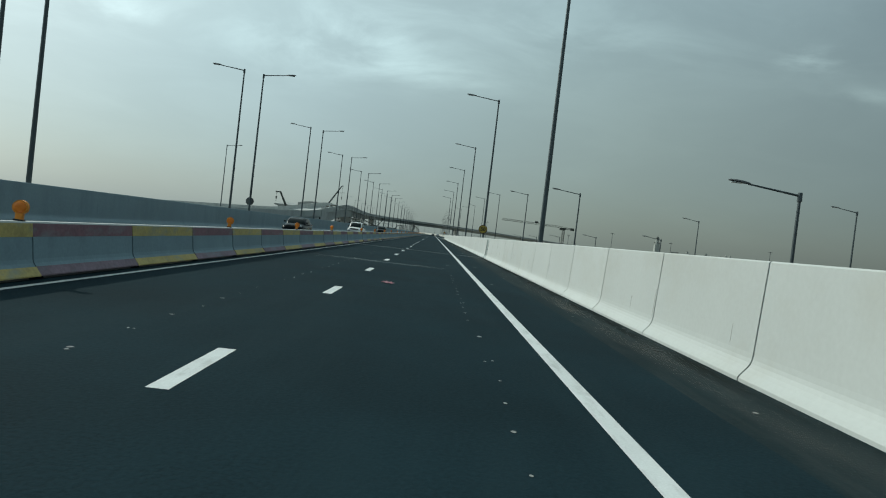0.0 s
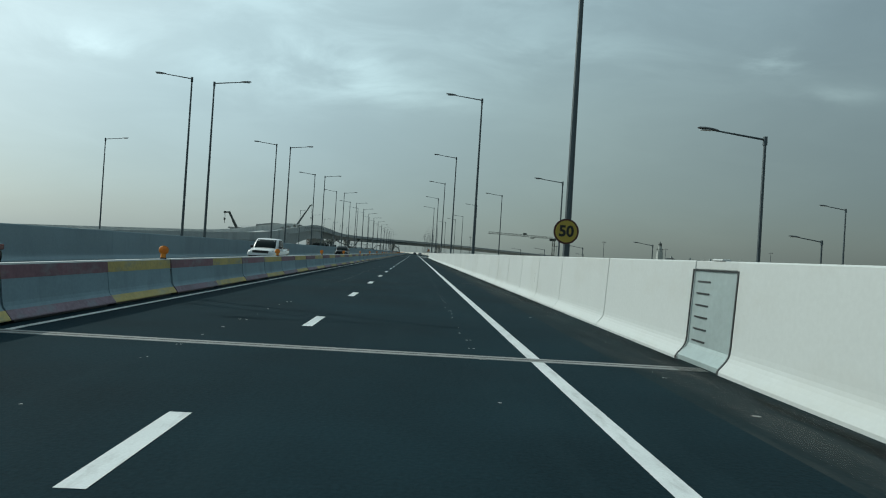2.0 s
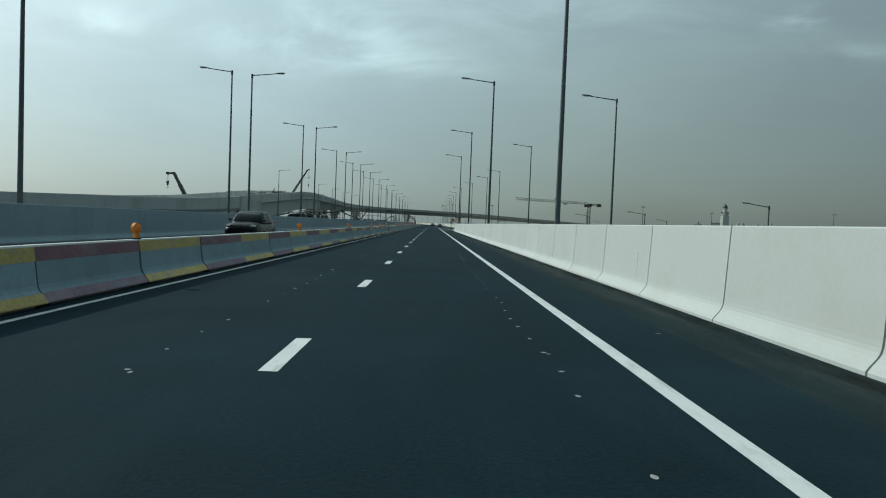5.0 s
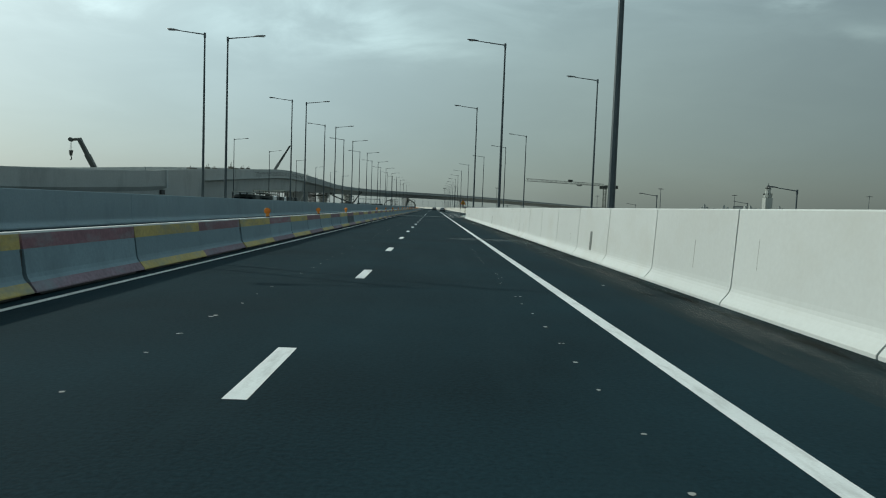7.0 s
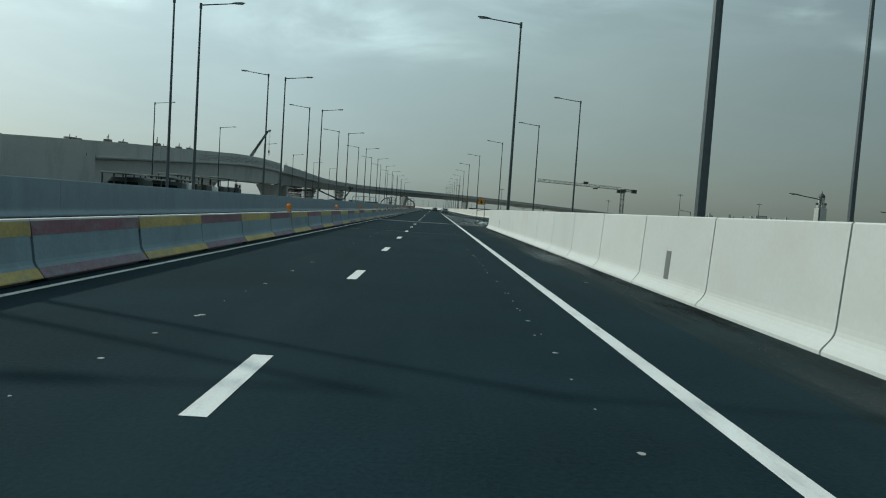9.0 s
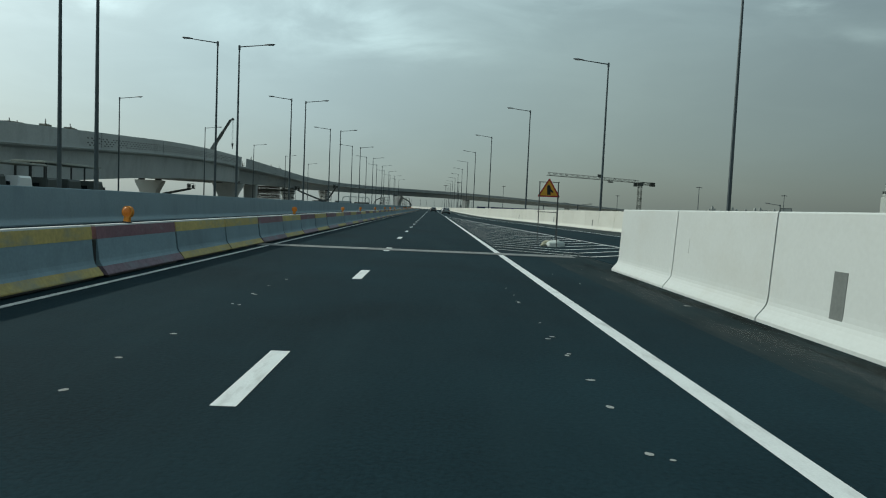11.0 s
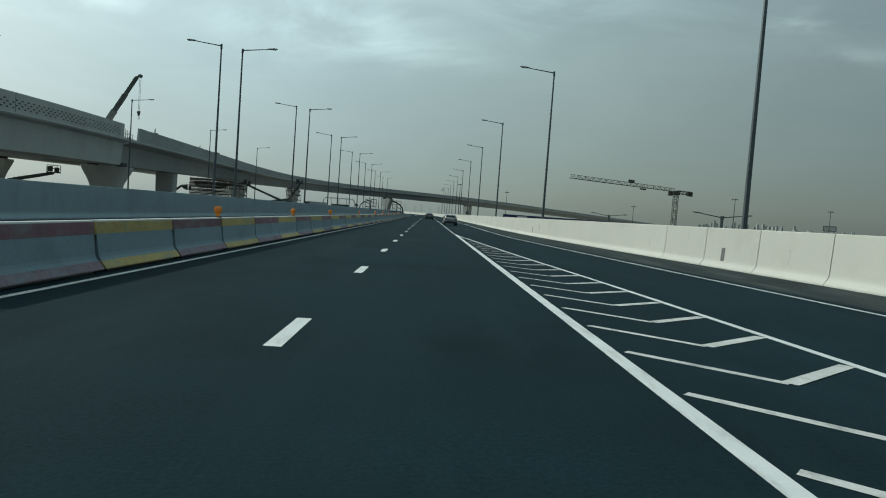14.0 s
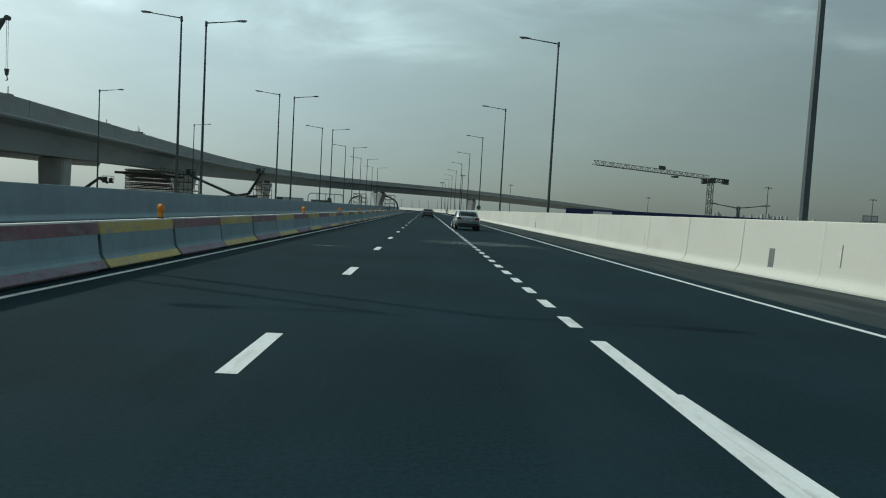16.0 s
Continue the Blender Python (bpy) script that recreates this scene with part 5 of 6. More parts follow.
        part("stacked_boards", bm, DECK_SHADED, gear)
        bm = bmesh.new()
        block(bm, -0.45, 0.45, -w / 2 + 0.1, w / 2 - 0.1, p[3], p[3] + h * 0.35, 0.03)
        rod(bm, (0.2, -w / 3, p[3]), (0.2, -w / 3, p[3] + h), 0.05)
        rod(bm, (-0.2, w / 3, p[3]), (-0.2, w / 3, p[3] + h * 0.8), 0.05)
        part("top_load", bm, SHADE, gear)


def lattice(bm, a, b, size, bay, r=0.05, tri=False, side=Vector((0, 0, 1))):
    """An open truss from a to b."""
    a, b = Vector(a), Vector(b)
    d = (b - a).normalized()
    u = d.cross(side).normalized() if abs(d.dot(side)) < 0.9 else Vector((1, 0, 0))
    v = u.cross(d).normalized()
    offs = [u * size / 2, -u * size / 2, v * size] if tri else [(u + v) * size / 2, (u - v) * size / 2, (-u - v) * size / 2, (-u + v) * size / 2]
    for o in offs:
        rod(bm, a + o, b + o, r, sides=5)
    n = max(1, int((b - a).length / bay))
    for i in range(n):
        p, q = a + (b - a) * i / n, a + (b - a) * (i + 1) / n
        for k in range(len(offs)):
            o1, o2 = offs[k], offs[(k + 1) % len(offs)]
            rod(bm, p + o1, q + o2 if i % 2 else p + o2, r * 0.6, sides=4)
            rod(bm, p + o2 if i % 2 else q + o1, q + o1 if i % 2 else p + o2, r * 0.6, sides=4)


def build_cranes():
    # tower crane far off
    t = thing("tower_crane", "tall flat-top lattice tower crane far off", "tower crane", "", pose(117.5, 597, -8))
    top = 27.2
    bm = bmesh.new()
    lattice(bm, (0, 0, 0), (0, 0, top), 1.9, 1.9, 0.13)
    part("mast", bm, TOWER, t)
    way = Vector((-0.79, -0.61, 0)).normalized()
    bm = bmesh.new()
    lattice(bm, way * 2 + Vector((0, 0, top + 0.9)), way * 77 + Vector((0, 0, top + 0.5)), 1.5, 2.2, 0.10, True)
    part("jib", bm, TOWER, t)
    bm = bmesh.new()
    lattice(bm, -way * 1 + Vector((0, 0, top + 0.9)), -way * 13.5 + Vector((0, 0, top + 0.9)), 1.4, 1.6, 0.13)
    part("counter_jib", bm, TOWER, t)
    bm = bmesh.new()
    for k in (10.2, 11.8, 13.2):
        block(bm, -0.7, 0.7, -0.5, 0.5, -1.6, 0.7, 0.05, Matrix.Translation(-way * k + Vector((0, 0, top + 1.2))) @ Matrix.Rotation(math.atan2(way.y, way.x), 4, "Z"))
    part("counterweight", bm, CRANE, t)
    bm = bmesh.new()
    block(bm, -1.6, 1.6, -1.2, 1.2, top - 0.6, top + 1.3, 0.1)
    block(bm, -3.4, -1.4, 0.3, 1.9, top - 1.0, top + 1.1, 0.15)
    part("cab", bm, CRANE, t)
    bm = bmesh.new()
    block(bm, -1.6, 1.6, -0.7, 0.7, -0.5, 0.2, 0.08, Matrix.Translation(way * 27 + Vector((0, 0, top + 0.2))) @ Matrix.Rotation(math.atan2(way.y, way.x), 4, "Z"))
    part("trolley", bm, CRANE, t)
    bm = bmesh.new()
    block(bm, -2.2, 2.2, -0.1, 0.1, -0.4, 1.1, 0.02, Matrix.Translation(way * 36 + Vector((0, 0, top + 2.4))) @ Matrix.Rotation(math.atan2(way.y, way.x), 4, "Z"))
    part("name_board", bm, CRANE, t, "dark blank board")

    def mobile(name, label, foot, tip, rope, head):
        b = thing(name, label, "mobile crane")
        foot, tip = Vector(foot), Vector(tip)
        base = foot.z - 2.3
        d = tip - foot
        for k, (f0, f1, r) in enumerate(((0, 0.45, 0.55), (0.42, 0.72, 0.45), (0.70, 1.0, 0.36))):
            bm = bmesh.new()
            m = Matrix.Translation(foot + d * (f0 + f1) / 2) @ d.to_track_quat("Z", "Y").to_matrix().to_4x4()
            block(bm, -r, r, -r * 0.8, r * 0.8, -d.length * (f1 - f0) / 2, d.length * (f1 - f0) / 2, 0.05, m)
            part("boom_section", bm, PLATE_GREY if k == 0 else CRANE, b, "grey lower boom" if k == 0 else "")
        bm = bmesh.new()
        fwd = Vector(head)
        rod(bm, tip - fwd * 0.2, tip + fwd, 0.28, 0.2, 8)
        rod(bm, tip + fwd + Vector((0, 0.3, 0)), tip + fwd - Vector((0, 0.3, 0)), 0.35, sides=14)
        part("boom_head", bm, CRANE, b)
        bm = bmesh.new()
        at_ = tip + fwd
        for s in (-0.12, 0.12):
            rod(bm, at_ + Vector((s, 0, 0)), at_ + Vector((s, 0, -rope)), 0.03, sides=4)
        part("rope", bm, DARK_STEEL, b)
        bm = bmesh.new()
        rod(bm, at_ + Vector((0, 0, -rope + 0.1)), at_ + Vector((0, 0, -rope - 0.8)), 0.34, 0.2, 10)
        rod(bm, at_ + Vector((0, 0, -rope - 0.8)), at_ + Vector((0.15, 0, -rope - 1.4)), 0.08, sides=6)
        rod(bm, at_ + Vector((0.15, 0, -rope - 1.4)), at_ + Vector((-0.15, 0, -rope - 1.5)), 0.07, sides=6)
        part("hook_block", bm, CRANE, b)
        bm = bmesh.new()
        block(bm, foot.x - 1.4, foot.x + 1.4, foot.y - 3.5, foot.y + 3.5, base + 0.7, base + 2.0, 0.2)
        block(bm, foot.x - 1.3, foot.x + 1.3, foot.y - 6, foot.y + 6, base + 0.3, base + 0.8, 0.15)
        part("carrier", bm, CRANE, b)
        for s in (-1.2, 1.2):
            for k in (-4.5, -2.8, 2.8, 4.5):
                bm = bmesh.new()
                rod(bm, (foot.x + s - 0.2, foot.y + k, base + 0.55), (foot.x + s + 0.2, foot.y + k, base + 0.55), 0.55, sides=16)
                part("wheel", bm, TYRE, b)
    mobile("mobile_crane", "dark mobile crane with a raised telescopic boom", (-68.6, 420, 11.9), (-60.8, 419.5, 24.6), 7.2, (0.7, 0, 0.3))
    mobile("mobile_crane", "dark mobile crane with a hook hanging from its boom", (-55.2, 253, 1.7), (-60.0, 253, 10.7), 1.9, (-1.4, 0, -0.1))
    # boom lifts under the spans
    def lift(pts, m):
        b = thing("boom_lift", "small dark boom lift working under the flyover", "boom lift", "boom lifts", m)
        for a, c in zip(pts, pts[1:]):
            bm = bmesh.new()
            rod(bm, a, c, 0.34, 0.26, 6)
            part("boom", bm, CRANE, b)
        x, y, z = pts[-1]
        bm = bmesh.new()
        block(bm, x - 0.9, x + 0.9, y - 0.6, y + 0.6, z, z + 0.2, 0.04)
        for sx in (-0.85, 0.85):
            for sy in (-0.55, 0.55):
                rod(bm, (x + sx, y + sy, z), (x + sx, y + sy, z + 1.3), 0.05, sides=5)
        for zz in (0.7, 1.3):
            for sy in (-0.55, 0.55):
                rod(bm, (x - 0.85, y + sy, z + zz), (x + 0.85, y + sy, z + zz), 0.05, sides=5)
        block(bm, x - 0.8, x + 0.1, y - 0.5, y - 0.42, z + 0.25, z + 1.15, 0.02)
        block(bm, x + 0.25, x + 0.8, y - 0.3, y + 0.3, z + 0.2, z + 0.95, 0.05)
        part("basket", bm, CRANE, b)
        x, y, z = pts[0]
        bm = bmesh.new()
        block(bm, x - 1.1, x + 1.1, y - 1.6, y + 1.6, -0.2, z, 0.15)
        part("chassis", bm, CRANE, b)
    lift([(-74, 396, 1.2), (-71, 396, 1.9), (-63.6, 396, 3.6)], pose(0, 0, 0))
    lift([(-66.4, 453, 1.2), (-63.0, 453, 3.9), (-61.4, 453, 3.0)], pose(0, 0, 0))
    lift([(-47.5, 480, 1.4), (-40, 474, 2.6), (-36.5, 470, 7.0)], pose(0, 0, 0))
    lift([(-38, 462, 1.4), (-47, 464, 4.6), (-49.5, 464, 5.6)], pose(0, 0, 0))
    # round reinforcement cage
    cage = thing("reinforcement_cage", "large round cage of rusty reinforcing bars", "steel cage", "", pose(-67.0, 487, 0))
    for k in range(15):
        bm = bmesh.new()
        z = 0.9 + k * 0.42
        r = 0.19 if k in (1, 4, 6, 9, 11, 14) else 0.08
        turns = [[bm.verts.new(((5.8 + dx * r) * math.cos(a), (5.8 + dx * r) * math.sin(a), z + dz * r)) for dx, dz in ((1, 0), (0, 1), (-1, 0), (0, -1))] for a in [i * math.tau / 28 for i in range(28)]]
        for i in range(28):
            for j in range(4):
                bm.faces.new((turns[i][j], turns[i][(j + 1) % 4], turns[(i + 1) % 28][(j + 1) % 4], turns[(i + 1) % 28][j]))
        part("hoop", bm, RUST, cage)
    bm = bmesh.new()
    for i in range(44):
        a = i * math.tau / 44
        rod(bm, (5.7 * math.cos(a), 5.7 * math.sin(a), -0.6), (5.7 * math.cos(a), 5.7 * math.sin(a), 7.2), 0.045, sides=4)
    tagged(part("upright_bars", bm, RUST, cage), kind="stuff")


def build_falsework():
    """Scaffold towers and a hung platform below the unfinished spans."""
    def tower(x, y, w, d, h):
        b = thing("scaffold_tower", "dark steel scaffold tower with planks under the flyover", "scaffold", "scaffold towers", pose(x, y, -0.6))
        for sx in (-1, 0, 1):
            for sy in (-1, 1):
                bm = bmesh.new()
                rod(bm, (sx * w / 2, sy * d / 2, 0), (sx * w / 2, sy * d / 2, h), 0.07, sides=6)
                part("standard", bm, CRANE, b)
        n = int(h / 1.5)
        for k in range(1, n + 1):
            z = h * k / n - 0.1
            bm = bmesh.new()
            for sy in (-1, 1):
                rod(bm, (-w / 2, sy * d / 2, z), (w / 2, sy * d / 2, z), 0.06, sides=5)
                rod(bm, (-w / 2, sy * d / 2, z), (w / 2, sy * d / 2, z - h / n), 0.05, sides=5)
            part("ledger", bm, CRANE, b)
            bm = bmesh.new()
            block(bm, -w / 2, w / 2, -d / 2 + 0.1, d / 2 - 0.1, z + 0.06, z + 0.14, 0.01)
            part("planks", bm, SHADE, b)
    for x, y, w, d, h in ((-53.6, 470, 4.0, 3.0, 6.6), (-58.0, 486, 4.5, 3.0, 6.4), (-47.6, 518, 4.5, 3.0, 6.6), (-26.5, 590, 5.0, 3.0, 6.6), (-15.0, 600, 4.0, 3.0, 6.8)):
        tower(x, y, w, d, h)
    b = thing("hung_platform", "dark timber working platform hung below the deck", "platform", "", pose(-55.0, 456, 5.3))
    bm = bmesh.new()
    block(bm, -3.8, 4.8, -6, 6, -0.15, 0.0, 0.02)
    part("floor_deck", bm, SHADE, b)
    for y in (-5.5, -2.0, 2.0, 5.5):
        bm = bmesh.new()
        block(bm, -4.0, 5.0, y - 0.12, y + 0.12, -0.45, -0.15, 0.02)
        part("beam", bm, CRANE, b)
    bm = bmesh.new()
    for z in (0.55, 1.05):
        rod(bm, (4.7, -6, z), (4.7, 6, z), 0.04, sides=5)
    for k in range(7):
        rod(bm, (4.7, -6 + 2 * k, 0), (4.7, -6 + 2 * k, 1.1), 0.04, sides=5)
    part("guard_rail", bm, CRANE, b)
    # stacks of precast and formwork behind the median walls
    for x, y, w, d, h, turn, mat, tint in ((-46.5, 452, 2.6, 7.0, 2.6, 8, CRANE, "dark"), (-44.0, 470, 2.6, 6.0, 2.2, -6, WHITE_WALL, "pale"), (-48.5, 500, 3.0, 6.5, 3.1, 15, CRANE, "dark"), (-38.0, 506, 2.6, 6.0, 2.3, -20, DECK, "grey"), (-36.0, 560, 3.0, 8.0, 2.6, 25, WHITE_WALL, "pale")):
        b = thing("formwork_stack", f"stack of {tint} formwork panels on the site", "formwork", "formwork stacks", pose(x, y, -0.6, 0, 0, turn))
        n = int(h / 0.32)
        for k in range(n):
            bm = bmesh.new()
            j = 0.12 * math.sin(k * 2.7 + x)
            block(bm, -w / 2 + j, w / 2 + j, -d / 2 - j, d / 2 - j, 0.32 * k + 0.03, 0.32 * k + 0.29, 0.015)
            part("panel", bm, mat, b)


def build_yard():
    """Shades and parked vans on the closed carriageway, stores under the spans."""
    rnd = random.Random(31)
    def shade(x, y, w, d, h):
        b = thing("shade_canopy", "dusty flat shade canopy on thin steel posts", "canopy", "shade canopies on the far carriageway", pose(x, y, 0.0, 0, 0, rnd.uniform(-1.5, 1.5)))
        bm = bmesh.new()
        block(bm, -w / 2, w / 2, -d / 2, d / 2, h, h + 0.14, 0.03)
        part("canopy", bm, CANOPY, b)
        for sx in (-1, 0, 1):
            for sy in (-1, 1):
                bm = bmesh.new()
                rod(bm, (sx * w * 0.46, sy * d * 0.45, 0), (sx * w * 0.46, sy * d * 0.45, h), 0.07, sides=6)
                part("post", bm, DARK_STEEL, b)
    for x, y, w, d, h in ((-30.0, 244.6, 2.4, 4.4, 2.65), (-29.4, 247.6, 2.2, 3.4, 2.3), (-30.0, 252.6, 2.4, 4.4, 2.75), (-29.4, 257.2, 2.2, 7.0, 2.6), (-30.6, 260.0, 2.4, 7.2, 3.2), (-30.2, 266.8, 2.4, 6.6, 3.2), (-30.4, 274.2, 2.5, 8.4, 3.5)):
        shade(x, y, w, d, h)
    def store(x, y, w, d, h, mat, turn):
        b = thing("site_container", "weathered steel site container under the flyover", "container", "site containers", pose(x, y, -0.6, 0, 0, turn))
        bm = bmesh.new()
        block(bm, -w / 2, w / 2, -d / 2, d / 2, 0.12, h, 0.05)
        part("box", bm, mat, b)
        bm = bmesh.new()
        for k in range(int(d / 0.3)):
            yy = -d / 2 + 0.2 + k * 0.3
            block(bm, w / 2, w / 2 + 0.035, yy, yy + 0.13, 0.25, h - 0.15)
        part("ribs", bm, mat, b)
        bm = bmesh.new()
        block(bm, -w / 2 + 0.15, w / 2 - 0.15, -d / 2 - 0.05, -d / 2, 0.3, h - 0.2, 0.02)
        part("door", bm, CRANE, b)
    for x, y, w, d, h, mat, turn in ((-60, 330, 2.4, 12, 3.0, WHITE_WALL, 80), (-64, 352, 2.4, 6, 2.6, SHADE, 40), (-46, 500, 2.4, 9, 3.0, SHADE, 12), (-40, 520, 2.4, 9, 3.2, WHITE_WALL, -30), (-34, 540, 2.4, 9, 3.0, CRANE, 40)):
        store(x, y, w, d, h, mat, turn)
    def small_van(x, y, turn, mat):
        b = thing("van", f"{'white' if mat is WHITE_PAINT else 'dark'} work van parked below a shade canopy", "van", "parked vans", pose(x, y, 0.0, 0, 0, turn))
        bm = bmesh.new()
        rings(bm, [[(sx * w * (0.86 if z > 1.4 else 1), yy, z) for sx, z in ((-1, 0.4), (1, 0.4), (1, 1.3), (0.9, zt), (-0.9, zt), (-1, 1.3))] for yy, w, zt in ((-2.4, 0.92, 2.2), (-2.3, 0.98, 2.35), (0.9, 0.98, 2.35), (1.5, 0.96, 1.9), (2.1, 0.94, 1.45), (2.45, 0.85, 1.35))])
        part("body", bm, mat, b)
        for s in (-1, 1):
            bm = bmesh.new()
            block(bm, s * 0.985 - 0.01, s * 0.985 + 0.01, -1.9, 1.1, 1.45, 1.95, 0.008)
            part("side_window", bm, CAR_GLASS, b)
            for yy in (-1.6, 1.6):
                bm = bmesh.new()
                rod(bm, (s * 0.9 - 0.12, yy, 0.36), (s * 0.9 + 0.12, yy, 0.36), 0.36, sides=16)
                part("wheel", bm, TYRE, b)
    for x, y, turn, mat in ((-30.2, 245.2, 84, CRANE), (-30.0, 253.4, 96, CRANE), (-30.2, 256.6, 88, WHITE_PAINT), (-30.4, 259.4, 92, CRANE), (-30.2, 262.6, 86, CRANE), (-30.4, 265.6, 94, WHITE_PAINT), (-30.2, 268.8, 90, CRANE), (-30.3, 272.0, 87, CRANE), (-30.2, 275.2, 93, CRANE)):
        small_van(x, y, turn, mat)


def build_distance():
    # minaret
    t = thing("minaret", "pale stone minaret with a balcony and small dome", "minaret", "", pose(149.2, 435.5, -8))
    bm = bmesh.new()
    block(bm, -1.6, 1.6, -1.6, 1.6, 0, 19.0, 0.15)
    block(bm, -2.2, 2.2, -2.2, 2.2, 0, 11.5, 0.2)
    part("shaft", bm, STONE, t)
    bm = bmesh.new()
    rings(bm, [[(r * math.cos(i * math.tau / 8 + 0.39), r * math.sin(i * math.tau / 8 + 0.39), z) for i in range(8)] for r, z in ((1.55, 19.0), (1.75, 19.6), (1.75, 20.1), (1.15, 20.1), (1.05, 22.5), (1.25, 22.6), (1.25, 22.9), (1.0, 22.9))])
    part("balcony", bm, STONE, t)
    bm = bmesh.new()
    for i in range(8):
        a = i * math.tau / 8 + 0.39
        rod(bm, (1.72 * math.cos(a), 1.72 * math.sin(a), 20.1), (1.72 * math.cos(a), 1.72 * math.sin(a), 21.0), 0.16, sides=6)
    part("railing", bm, CRANE, t, "dark balcony railing")
    bm = bmesh.new()
    rings(bm, [[(r * math.cos(i * math.tau / 12), r * math.sin(i * math.tau / 12), z) for i in range(12)] for r, z in ((1.1, 22.9), (1.2, 23.3), (1.0, 24.0), (0.55, 24.5), (0.15, 24.8), (0.05, 25.6))])
    part("dome", bm, CRANE, t, "dark cap", smooth=True)
    for k in range(4):
        bm = bmesh.new()
        block(bm, -0.35, 0.35, 1.57, 1.64, 13, 17, 0.03)
        w = part("window_slit", bm, FAR_GLASS, t)
        w.matrix_basis = Matrix.Rotation(k * math.pi / 2, 4, "Z")
    # skyline
    rnd = random.Random(44)
    def tower(w, d, h):
        b = thing("far_building", "grey tower block on the horizon, haze painted into its colour", "building", "skyline", None)
        bm = bmesh.new()
        block(bm, -w / 2, w / 2, -d / 2, d / 2, 0, h)
        block(bm, -w / 4, w / 4, -d / 4, d / 4, h, h + h * 0.06)
        part("wall", bm, FAR_WALL, b)
        for k in range(5):
            bm = bmesh.new()
            z = h * (0.12 + 0.17 * k)
            block(bm, -w * 0.42, w * 0.42, -d / 2 - 0.3, -d / 2, z, z + h * 0.09)
            part("window", bm, FAR_GLASS, b)
        return b
    kinds = [tower(9, 8, 45), tower(14, 10, 38), tower(7, 6, 52), tower(22, 12, 33)]
    for i in range(54):
        a = radians(rnd.gauss(26.9, 3.6))
        r = rnd.uniform(2300, 2900)
        m = pose(math.sin(a) * r, 300 + math.cos(a) * r, -8, 0, 0, rnd.uniform(-30, 30))
        if i < 4:
            kinds[i].matrix_world = m
        else:
            copy_thing(rnd.choice(kinds[:3]), m)
    # blue hoarding behind the ramp wall
    b = thing("site_hoarding", "long dark blue site hoarding behind the ramp wall", "hoarding")
    mesh = None
    for k in range(7):
        if mesh is None:
            bm = bmesh.new()
            block(bm, 0, 2.21, -0.06, 0.06, -9.6, 0.0, 0.01)
            first = part("panel", bm, BLUE, b)
            first.matrix_basis = pose(9.96, 369.9, 2.03, 0, 0, -10.5)
            mesh = first.data
        else:
            piece("panel", mesh, b, pose(9.96 + 2.19 * k, 369.9 - 0.405 * k, 2.03, 0, 0, -10.5))
    bm = bmesh.new()
    block(bm, 1.9, 3.2, -0.068, -0.06, -0.42, -0.14)
    mark = part("sign_bar", bm, PLATE, b, "pale bar of unreadable writing")
    mark.matrix_basis = pose(9.96, 369.9, 2.03, 0, 0, -10.5)
    # row of plain poles far beyond the flyover
    bm = bmesh.new()
    rod(bm, (0, 0, 0), (0, 0, 9), 0.17, 0.1, 8)
    first = thing("far_pole", "thin grey lamp pole far beyond the flyover", "lamp pole", "poles far beyond the flyover", pose(-66, 905, -0.6))
    part("pole", bm, STEEL, first)
    bm = bmesh.new()
    block(bm, -0.9, 0.0, -0.1, 0.1, 8.85, 9.02, 0.03)
    part("lamp_head", bm, HEAD, first)
    for k in range(1, 15):
        copy_thing(first, pose(-66 + k * 7.6 + rnd.uniform(-0.8, 0.8), 905 + rnd.uniform(-6, 6), -0.6))
    # large road board far off on the low land
    b = thing("far_sign_board", "wide pale road board on two posts far off", "road sign", "", pose(261.5, 708, -8, 0, 0, -30))
    bm = bmesh.new()
    block(bm, -3.9, 3.9, -0.15, 0.15, 16.4, 20.0, 0.05)
    board = part("board", bm, SIGN_BACK, b)
    bm = bmesh.new()
    block(bm, -3.4, 3.4, -0.2, -0.15, 16.9, 19.4, 0.02)
    part("panel", bm, FAR_WALL, board, "grey inner panel")
    for x in (-2.6, 2.6):
        bm = bmesh.new()
        rod(bm, (x, 0, 0), (x, 0, 16.4), 0.25, sides=8)
        part("post", bm, STEEL, b)
    # curved sign gantry beyond the flyover
    g = thing("sign_gantry", "dark curved steel gantry beside the road beyond the flyover", "gantry")
    bm = bmesh.new()
    arc = [(-22 + 8.6 * math.sin(k / 10 * math.pi / 2), 640, 1.0 + 5.6 * math.cos(k / 10 * math.pi / 2) ** 0.8) for k in range(10)] + [(-13.4, 640, -0.5)]
    for p, q in zip(arc, arc[1:]):
        rod(bm, p, q, 0.35, sides=8)
    part("arch", bm, CRANE, g)
    bm = bmesh.new()
    rod(bm, (-22, 640, -0.5), (-22, 640, 6.6), 0.3, sides=8)
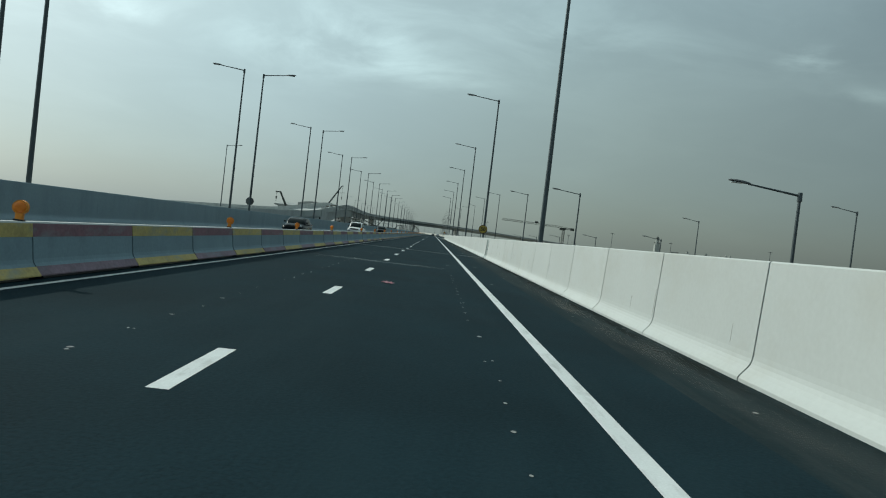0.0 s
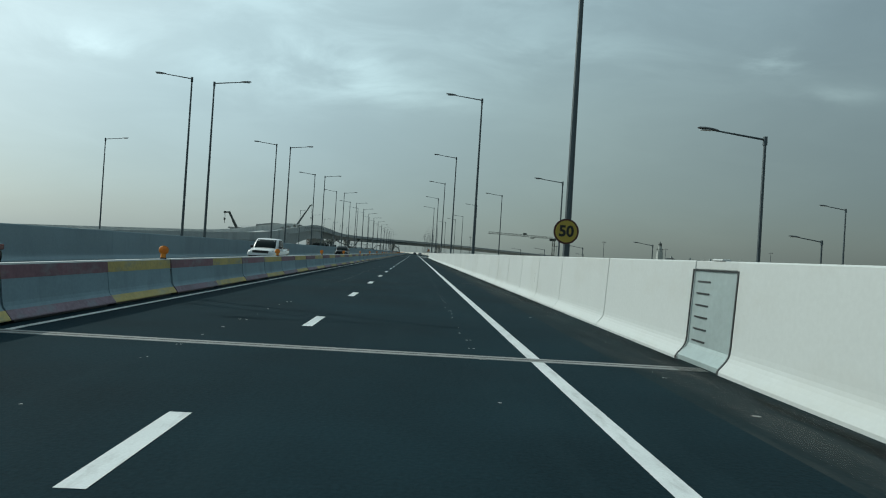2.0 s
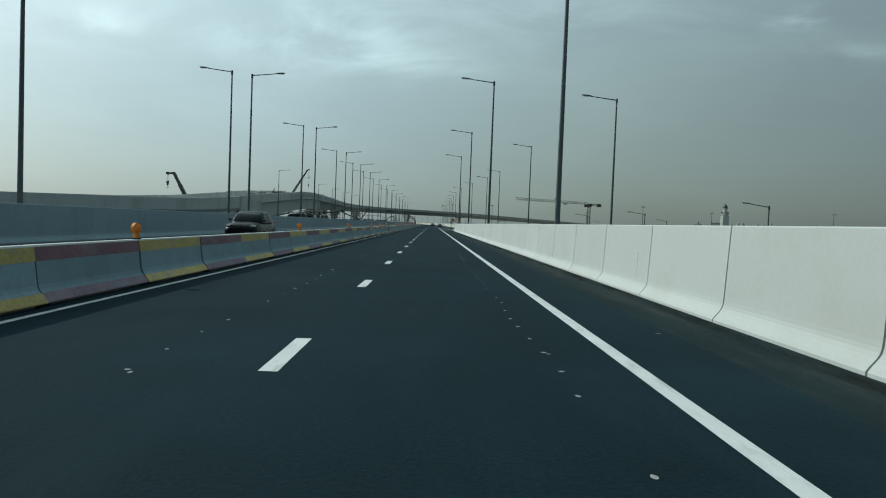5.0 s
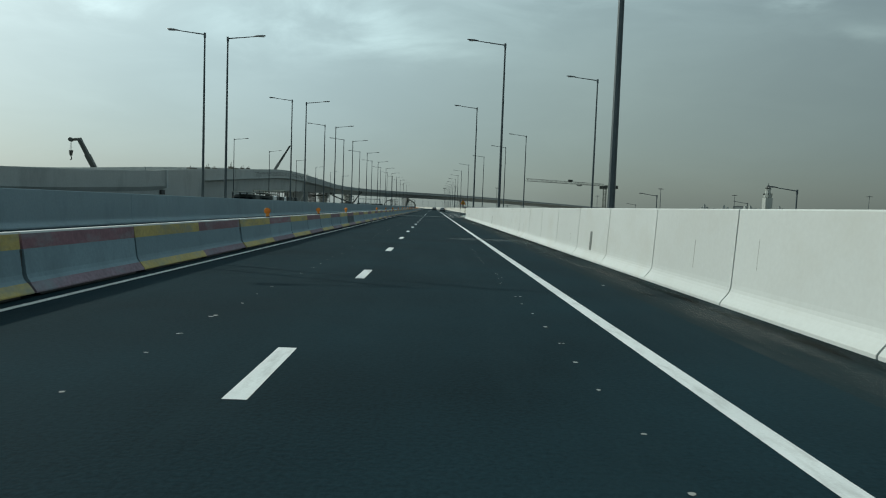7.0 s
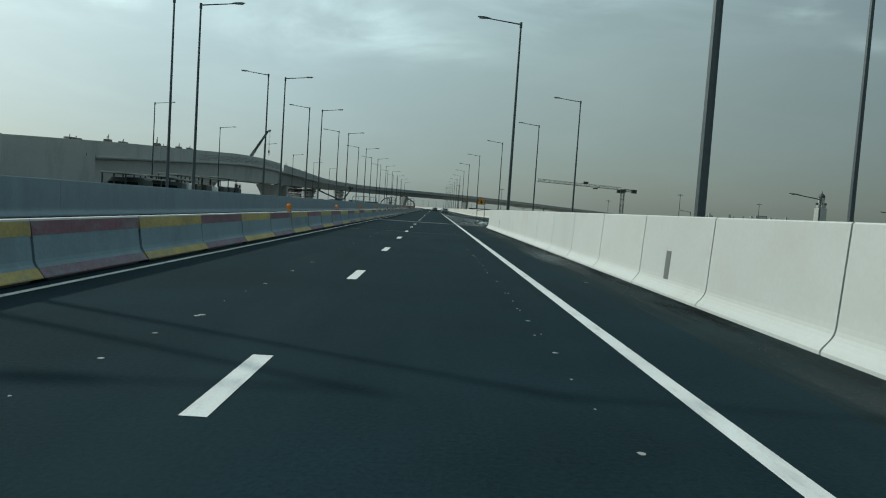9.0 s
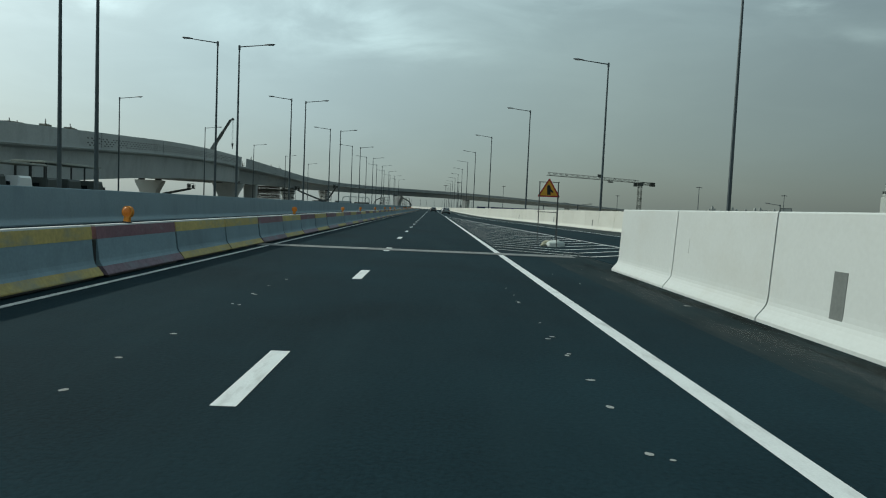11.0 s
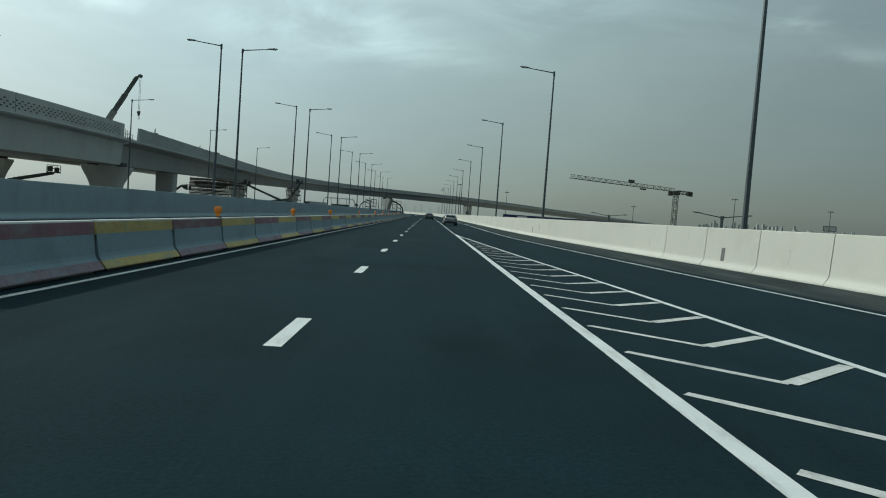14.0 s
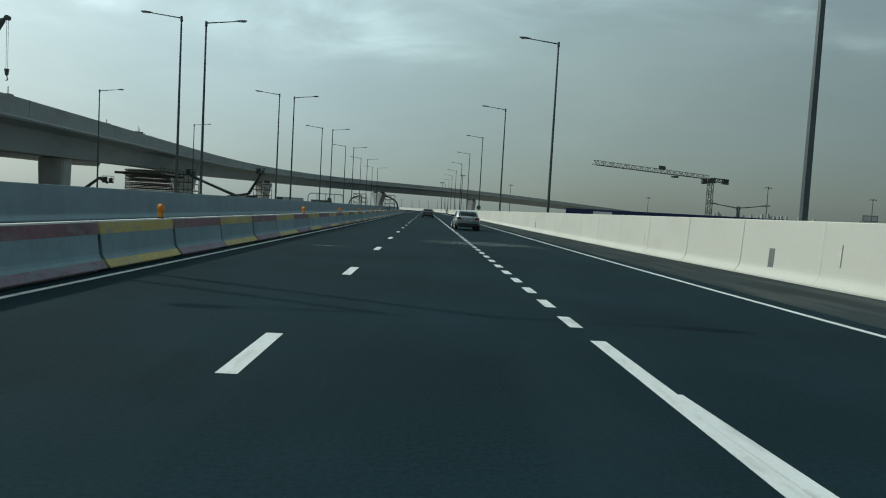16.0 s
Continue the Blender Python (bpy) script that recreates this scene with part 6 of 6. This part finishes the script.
    part("leg", bm, CRANE, g)
    g = thing("pipe_arch", "dark curved pipe arch standing beyond the flyover", "arch", "", pose(-31.5, 648, 0))
    bm = bmesh.new()
    arc = [(-6.0 * math.sin(k / 10 * math.pi / 2), 0, 1.0 + 5.0 * math.cos(k / 10 * math.pi / 2) ** 0.8) for k in range(10)] + [(-6.0, 0, -0.5)]
    for p, q in zip(arc, arc[1:]):
        rod(bm, p, q, 0.3, sides=8)
    part("arch", bm, CRANE, g)
    bm = bmesh.new()
    rod(bm, (0, 0, -0.5), (0, 0, 6.1), 0.28, sides=8)
    part("leg", bm, CRANE, g)
    g = thing("portal_frame", "pale rounded portal frame far beyond the flyover", "portal", "", pose(-49.5, 652, 0))
    arc = [(-8.6, 0, -0.5), (-8.6, 0, 4.2)] + [(-8.6 + 1.8 * (1 - math.cos(k / 6 * math.pi / 2)), 0, 4.2 + 1.9 * math.sin(k / 6 * math.pi / 2)) for k in range(1, 7)]
    arc += [(-x, y, z) for x, y, z in reversed(arc)]
    bm = bmesh.new()
    for p, q in zip(arc, arc[1:]):
        rod(bm, p, q, 0.32, sides=8)
    part("frame", bm, WHITE_WALL, g)
    bm = bmesh.new()
    for x in (-4.2, 0, 4.2):
        rod(bm, (x, 0, -0.5), (x, 0, 6.1), 0.22, sides=8)
    part("mullion", bm, WHITE_WALL, g)


# ---- build ----
build_ground()
main_road = build_roads()
build_walls()
build_lamps()
build_masts()
build_barriers()
build_barrier_lamps()
build_round_sign("round yellow speed sign with black fifty on a lamp post", pose(4.985, 57.0, 2.355) @ Matrix.Scale(1.06, 4))
back_sign = build_round_sign("round sign seen from its bare metal back", pose(-17.2, 58.36, 2.45, 0, 0, 180))
build_round_sign("round sign seen from its bare metal back", pose(-17.2, 441.9, 2.1, 0, 0, 180))
build_round_sign("round sign turned away on a lamp post far ahead", pose(9.35, 440.8, 2.15, 0, 0, 180))
build_work_sign()
build_vehicles()
build_flyover()
build_cranes()
build_yard()
build_falsework()
build_distance()
build_marks(main_road)
